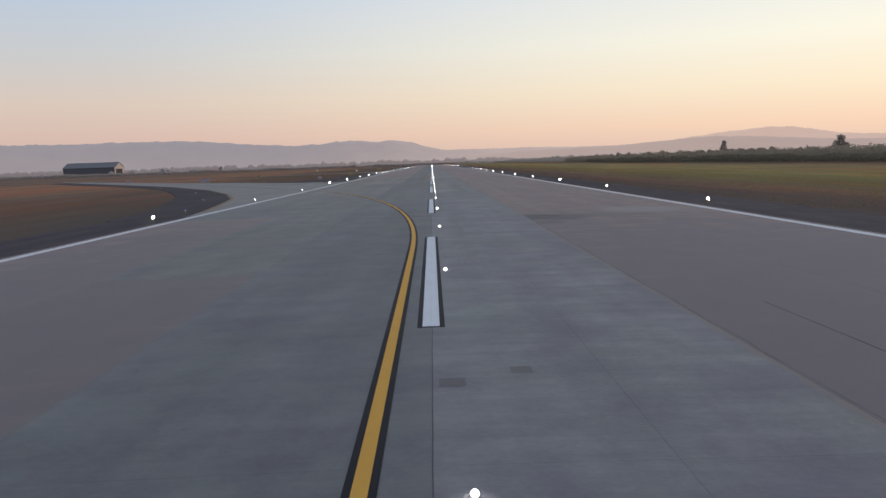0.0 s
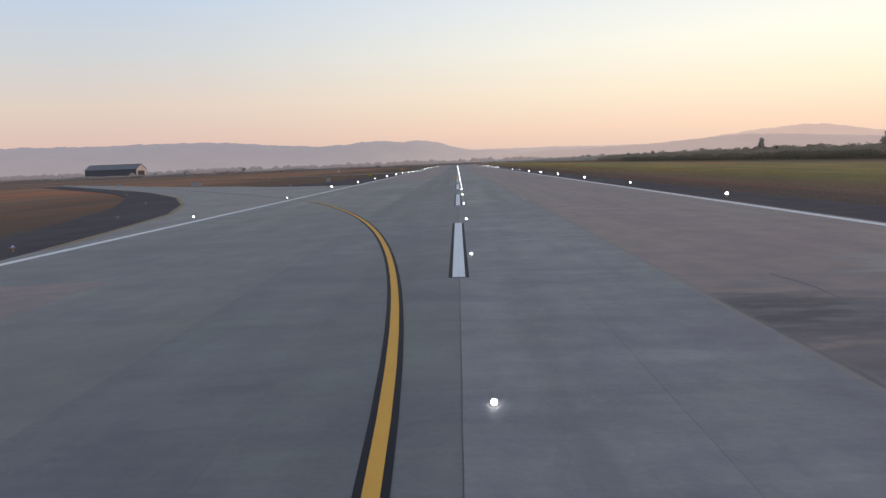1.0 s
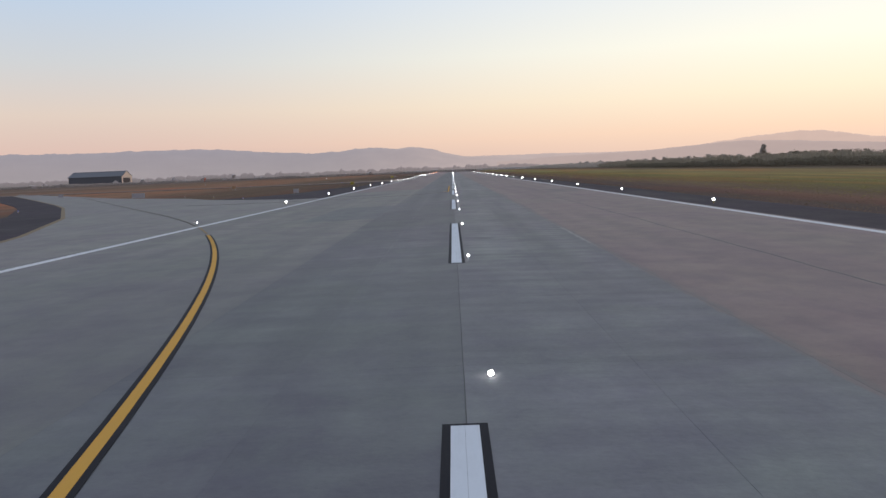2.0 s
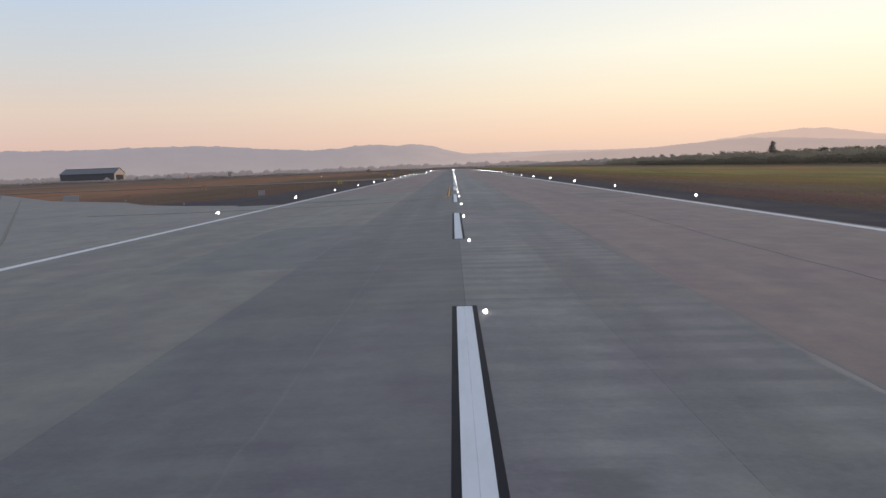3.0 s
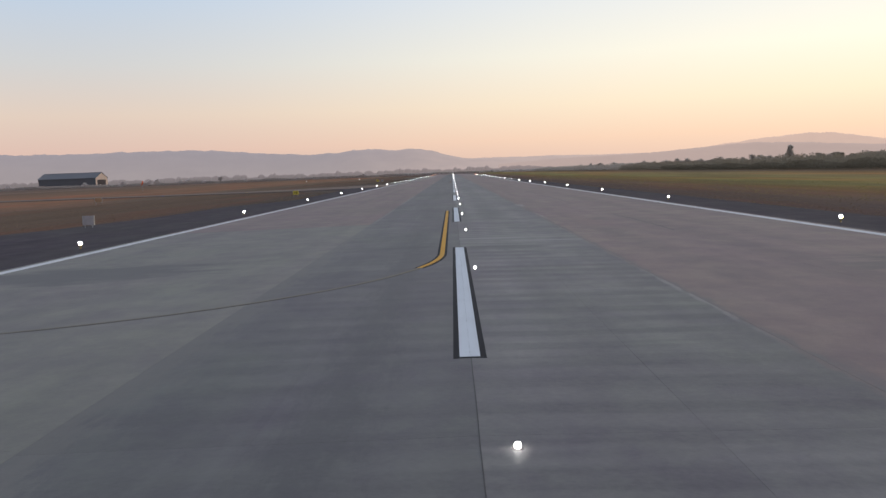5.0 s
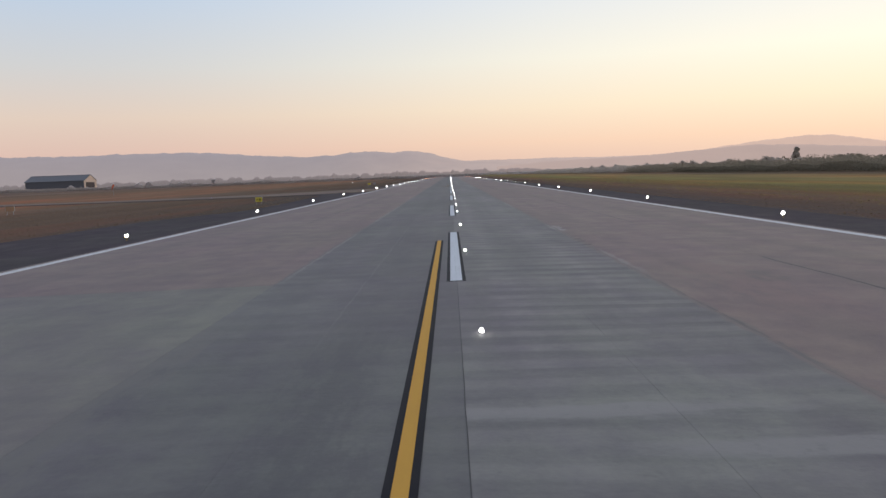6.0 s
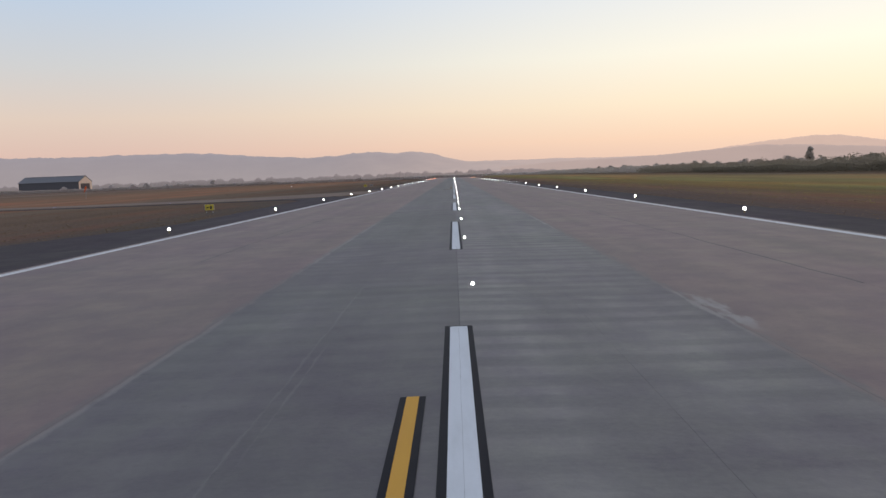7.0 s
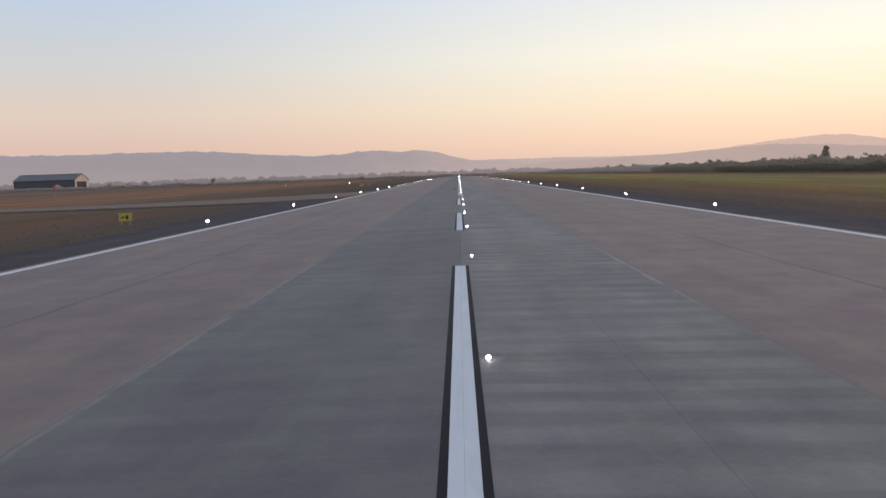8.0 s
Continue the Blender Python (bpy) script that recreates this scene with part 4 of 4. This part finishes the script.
def leaf_mass(name, label, material, n, where, size, seed):
    """Countless leaf clumps in one mesh."""
    r = random.Random(seed)
    vs, fs = [], []
    for i in range(n):
        x, y, z = where(r)
        a, e = r.uniform(0, 6.28), r.uniform(-0.9, 0.9)
        u = Vector((math.cos(a), math.sin(a), e * 0.6)) * size * r.uniform(0.6, 1.3)
        w = Vector((-math.sin(a) * 0.4, math.cos(a) * 0.4, 0.9)) * size * r.uniform(0.4, 0.9)
        p, b = Vector((x, y, z)), len(vs)
        vs += [p + u, p + w, p - u, p - w]
        fs.append((b, b + 1, b + 2, b + 3))
    me = bpy.data.meshes.new(name)
    me.from_pydata(vs, [], fs)
    me.materials.append(material)
    return tagged(new(name, me), label, "hedge", kind="stuff")


def hedge_at(x0, depth, y0, y1, top, seed):
    def where(r):
        y = y0 + (y1 - y0) * r.random()
        x = x0 + depth * r.random()
        t = top * (0.62 + 0.42 * noise.noise(Vector((y * 0.045, x * 0.08, seed))) + 0.30 * noise.noise(Vector((y * 0.16, x * 0.2, seed + 3))))
        return x, y, max(0.05, t * r.random() ** 0.75)
    return where


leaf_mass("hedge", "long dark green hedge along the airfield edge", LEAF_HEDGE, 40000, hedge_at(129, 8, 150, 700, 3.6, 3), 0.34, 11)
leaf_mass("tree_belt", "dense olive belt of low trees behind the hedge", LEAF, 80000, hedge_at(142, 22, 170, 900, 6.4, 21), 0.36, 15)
# This scrub's leaf colour is paled for haze as well.
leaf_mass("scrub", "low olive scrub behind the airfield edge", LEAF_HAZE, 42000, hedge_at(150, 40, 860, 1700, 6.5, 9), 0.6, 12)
# Both far scrubs carry haze in their leaf colour.
leaf_mass("far_scrub", "line of scrub across the dry field, leaves paled for haze", LEAF_BELT, 36000,
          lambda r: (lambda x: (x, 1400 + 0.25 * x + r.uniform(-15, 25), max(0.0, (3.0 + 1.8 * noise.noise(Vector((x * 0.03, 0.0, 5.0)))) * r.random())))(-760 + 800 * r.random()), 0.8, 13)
leaf_mass("end_scrub", "scrub beyond the runway end, leaves paled for haze", LEAF_PALE, 9000,
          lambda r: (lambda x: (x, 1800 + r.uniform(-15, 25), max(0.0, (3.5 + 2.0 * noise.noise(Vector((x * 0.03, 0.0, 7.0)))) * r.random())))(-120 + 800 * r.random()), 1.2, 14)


# ---- hills ----
def ridge(name, label, material, line, far, near, seed, n=420, m=9, soft=0.12):
    """A strip of hilly land whose skyline follows (bearing, height angle) pairs."""
    az = [p[0] for p in line]
    el = [p[1] for p in line]
    bm = bmesh.new()
    rows = []
    for i in range(n + 1):
        a = az[0] + (az[-1] - az[0]) * i / n
        e = sum(float(np.interp(a + d, az, el)) for d in (-3 * soft, -2 * soft, -soft, 0, soft, 2 * soft, 3 * soft)) / 7
        top = math.tan(radians(max(e, 0.02))) * far
        row = []
        for j in range(m + 1):
            u = j / m
            r = near + (far - near) * u
            k = u * u * (3 - 2 * u)
            z = top * k * (1 + 0.035 * noise.noise(Vector((a * 1.3, u * 3, seed))) + 0.025 * noise.noise(Vector((a * 4.5, u * 6, seed))) + 0.028 * noise.noise(Vector((a * 9, u * 9, seed))))
            z += (1 - u) * u * top * 0.5 * noise.noise(Vector((a * 0.6, u * 2.0, seed + 2)))
            row.append(bm.verts.new((r * math.sin(radians(a)), r * math.cos(radians(a)), z - 2)))
        r = far + 60
        row.append(bm.verts.new((r * math.sin(radians(a)), r * math.cos(radians(a)), -20)))
        rows.append(row)
    for a, b in zip(rows, rows[1:]):
        for j in range(m + 1):
            bm.faces.new((a[j], b[j], b[j + 1], a[j + 1]))
    for f in bm.faces:
        f.smooth = True
    return tagged(part(name, bm, material), label, "hills", kind="structure")


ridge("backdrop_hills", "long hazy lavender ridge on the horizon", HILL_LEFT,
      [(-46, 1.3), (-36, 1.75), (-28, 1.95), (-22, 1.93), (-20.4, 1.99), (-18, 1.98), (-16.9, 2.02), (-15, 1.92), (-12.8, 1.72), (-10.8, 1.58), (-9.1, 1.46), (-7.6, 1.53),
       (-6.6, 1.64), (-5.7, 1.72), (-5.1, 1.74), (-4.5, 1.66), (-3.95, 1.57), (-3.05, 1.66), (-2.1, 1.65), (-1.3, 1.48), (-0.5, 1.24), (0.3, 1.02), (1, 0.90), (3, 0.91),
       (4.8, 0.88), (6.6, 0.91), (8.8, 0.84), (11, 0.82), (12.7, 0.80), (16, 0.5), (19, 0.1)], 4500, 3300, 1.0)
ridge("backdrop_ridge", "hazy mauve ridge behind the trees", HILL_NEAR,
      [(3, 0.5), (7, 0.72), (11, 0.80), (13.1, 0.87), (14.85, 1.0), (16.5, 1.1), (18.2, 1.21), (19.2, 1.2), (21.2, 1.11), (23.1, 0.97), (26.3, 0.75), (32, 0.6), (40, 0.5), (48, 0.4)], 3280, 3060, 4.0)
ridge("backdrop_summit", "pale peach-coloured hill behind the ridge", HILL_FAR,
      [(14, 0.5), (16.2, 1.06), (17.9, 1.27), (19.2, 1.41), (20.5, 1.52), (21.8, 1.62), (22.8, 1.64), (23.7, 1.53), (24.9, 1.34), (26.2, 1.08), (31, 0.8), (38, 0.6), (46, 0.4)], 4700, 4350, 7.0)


rw = random.Random(12)
CROWNS = [(rw.uniform(-44, 9), rw.uniform(0.10, 0.34), rw.uniform(0.18, 0.33) + (0.08 if rw.random() < 0.2 else 0.0)) for _ in range(420)]


def wood_line(a):
    """Height angle of a far wood's top at a bearing: round crowns above an uneven edge."""
    k = max(0.0, min(1.0, (a + 44) / 6, (9 - a) / 5))
    top = 0.17 + 0.05 * noise.noise(Vector((a * 1.7, 0.3, 3.0)))
    for c, w, h in CROWNS:
        if abs(a - c) < w:
            top = max(top, h * (1 - ((a - c) / w) ** 2) ** 0.4)
    return 0.08 + k * top * (0.85 + 0.3 * noise.noise(Vector((a * 0.5, 0.9, 3.0))))


# The far wood has its haze as a glowing colour too.
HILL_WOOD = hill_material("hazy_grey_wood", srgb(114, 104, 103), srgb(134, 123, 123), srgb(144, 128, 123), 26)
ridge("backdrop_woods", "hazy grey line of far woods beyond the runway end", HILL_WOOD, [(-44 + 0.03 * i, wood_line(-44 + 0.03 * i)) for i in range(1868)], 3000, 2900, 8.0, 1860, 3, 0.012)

# ---- grass ----
def grass(name, label, material, n, where, height, seed):
    r = random.Random(seed)
    vs, fs = [], []
    for i in range(n):
        x, y = where(r)
        for _ in range(3):
            a, b = r.uniform(0, 6.28), len(vs)
            hgt, w = height * r.uniform(0.4, 1.2), 0.05 + 0.05 * r.random()
            dx, dy = r.uniform(-0.25, 0.25), r.uniform(-0.25, 0.25)
            vs += [(x + dx - w * math.cos(a), y + dy - w * math.sin(a), LAND - 0.01), (x + dx + w * math.cos(a), y + dy + w * math.sin(a), LAND - 0.01),
                   (x + dx * 1.6, y + dy * 1.6, LAND + hgt)]
            fs.append((b, b + 1, b + 2))
    me = bpy.data.meshes.new(name)
    me.from_pydata(vs, [], fs)
    me.materials.append(material)
    return tagged(new(name, me), label, "grass", kind="stuff")


grass("verge_grass", "dry brown tufts along the shoulder", GRASS_DRY, 5000, lambda r: (CREST + 0.3 + 12 * r.random() ** 1.3, 60 + 560 * r.random() ** 1.3), 0.06, 31)
grass("green_grass", "green mown grass tufts", GRASS_GREEN, 8000, lambda r: (37 + 30 * r.random(), 60 + 560 * r.random() ** 1.3), 0.06, 32)
grass("dry_grass", "reddish dry grass tufts in the field", GRASS_DRY, 8000,
      lambda r: (-(CREST + 1 + 60 * r.random() ** 1.5), (222 + 170 * r.random()) if r.random() < 0.6 else (500 + 250 * r.random())), 0.07, 33)

# ---- patches, cracks and stains in the paving ----
def patch(name, label, bm, material):
    return tagged(cambered(part(name, bm, material)), label, "pavement patch", "patches in the paving")


for x0, x1, y0, y1 in ((0.12, 0.58, 13.71, 14.23), (1.42, 1.82, 14.46, 14.96)):
    patch("square_patch", "small dark square repair in the concrete", coat(bmesh.new(), x0, x1, y0, y1, 0.004), STAIN)
for x, y in ((6.48, 254.9), (6.46, 253.5), (6.45, 251.5)):
    patch("square_patch", "small black tar plug beside the asphalt edge", coat(bmesh.new(), x - 0.2, x + 0.2, y - 0.17, y + 0.17, 0.004), TAR)


for x0, x1, y in ((0.1, 6.2, 274.1), (3.2, 5.0, 246.4), (0.2, 6.1, 318.1)):
    patch("joint_filler", "pale mortar squeezed into a cross joint", coat(bmesh.new(), x0, x1, y - 0.035, y + 0.035, 0.004), REPAIR)


def crack(x, y0, y1, width, sway, seed):
    r = random.Random(seed)
    n = int((y1 - y0) / 1.2)
    pts, off = [], 0.0
    for i in range(n + 1):
        off = off * 0.85 + r.uniform(-sway, sway)
        pts.append((x + off, y0 + (y1 - y0) * i / n))
    return tagged(cambered(part("crack", ribbon(bmesh.new(), pts, width, 0.006, 0.01), BITUMEN)), "dark sealed crack along the paving", "crack", "cracks in the paving")


crack(12.15, 268, 346.9, 0.03, 0.06, 2)
crack(12.05, 92, 174.4, 0.04, 0.06, 3)
crack(12.1, 226, 244, 0.035, 0.06, 5)
crack(8.7, 4, 21.3, 0.02, 0.015, 4)
crack(9.2, 57.6, 62.0, 0.03, 0.22, 6)
crack(-12.2, 282.4, 322.1, 0.028, 0.06, 7)
crack(-3.18, 153.2, 159.8, 0.012, 0.015, 8)

for i in range(-1, 8):
    y0 = STRIPE_0 + i * STRIPE_STEP + STRIPE_LEN + 0.12
    sway = random.Random(60 + i)
    pts = [(0.004 + sway.uniform(-0.006, 0.006), y0 + (STRIPE_STEP - STRIPE_LEN - 0.24) * j / 16) for j in range(17)]
    tagged(cambered(part("joint_seal", ribbon(bmesh.new(), pts, 0.0085, 0.004, 0.006), TAR)),
           "thin black seal in the middle joint between two stripes", "joint seal", "seals of the middle joint")

# ---- paving pieces ----
def panel_mesh(name, width, length, material, gap=0.0025):
    bm = box(bmesh.new(), gap, width - gap, 0.001, length - 0.001, -0.03, 0.0, 0.002)
    me = bpy.data.meshes.new(name)
    bm.to_mesh(me)
    bm.free()
    me.materials.append(material)
    return me


def pave(name, x0, x1, y0, y1, step, material, gap=0.0025):
    """Lays panels of one lane, then the far rest as one mesh."""
    n = max(1, round((y1 - y0) / step))
    me = panel_mesh(name, x1 - x0, (y1 - y0) / n, material, gap)
    for i in range(n):
        ob = new(name, me)
        ob.parent = runway
        ob.matrix_basis = pose(x0, y0 + i * (y1 - y0) / n, -fall(x0), 0, math.copysign(math.degrees(math.atan(CAMBER)), x0 + x1), 0)


def pave_rest(name, x0, x1, y0, y1, material):
    bm = bmesh.new()
    n = max(1, round((y1 - y0) / 40))
    for i in range(n):
        box(bm, x0 + 0.012, x1 - 0.012, y0 + (y1 - y0) * i / n + 0.012, y0 + (y1 - y0) * (i + 1) / n - 0.012, -0.03, 0.0, 0.008)
    tagged(cambered(part(name, bm, material, runway)), kind="stuff")


NEAR_0, NEAR_1 = -30.0, 450.0
INNER, MIDDLE = 6.36, 12.2
for a, b in ((-INNER, -LANE), (-LANE, 0), (0, LANE), (LANE, INNER)):
    stone = CONCRETE_WEST if a < 0 else CONCRETE
    pave("concrete_slab", a, b, NEAR_0, NEAR_1, 20.0, stone, 0.0003 if b == -LANE or a == -LANE else 0.001)
    pave_rest("concrete_lane", a, b, NEAR_1, END, stone)
    pave_rest("concrete_lane", a, b, -250, NEAR_0, stone)
pave("asphalt_panel", INNER, MIDDLE, NEAR_0, NEAR_1, 120.0, ASPHALT_OLD)
pave("asphalt_panel", MIDDLE, OUTER, NEAR_0, NEAR_1, 120.0, ASPHALT_OLD)
pave("asphalt_panel", -MIDDLE, -INNER, NEAR_0, 30.2, 60.2, ASPHALT_OLD)
pave("asphalt_panel", -OUTER, -MIDDLE, NEAR_0, 66.0, 96.0, ASPHALT_OLD)
pave("concrete_slab", -MIDDLE, -INNER, 30.2, 141.0, 27.7, CONCRETE_PALE)
pave("patched_slab", -MIDDLE, -INNER, 141.0, 165.4, 24.4, CONCRETE_DARK)
pave("concrete_slab", -MIDDLE, -INNER, 165.4, 239.8, 25.7, CONCRETE_PALE)
pave("concrete_slab", -OUTER, -MIDDLE, 66.0, 239.8, 34.8, CONCRETE_PALE)
pave("asphalt_panel", -MIDDLE, -INNER, 239.8, NEAR_1, 104.0, ASPHALT_OLD)
pave("asphalt_panel", -OUTER, -MIDDLE, 239.8, NEAR_1, 104.0, ASPHALT_OLD)
for a, b in ((-OUTER, -MIDDLE), (-MIDDLE, -INNER), (INNER, MIDDLE), (MIDDLE, OUTER)):
    pave_rest("asphalt_lane", a, b, NEAR_1, END, ASPHALT_OLD)
    pave_rest("asphalt_lane", a, b, -250, NEAR_0, ASPHALT_OLD)
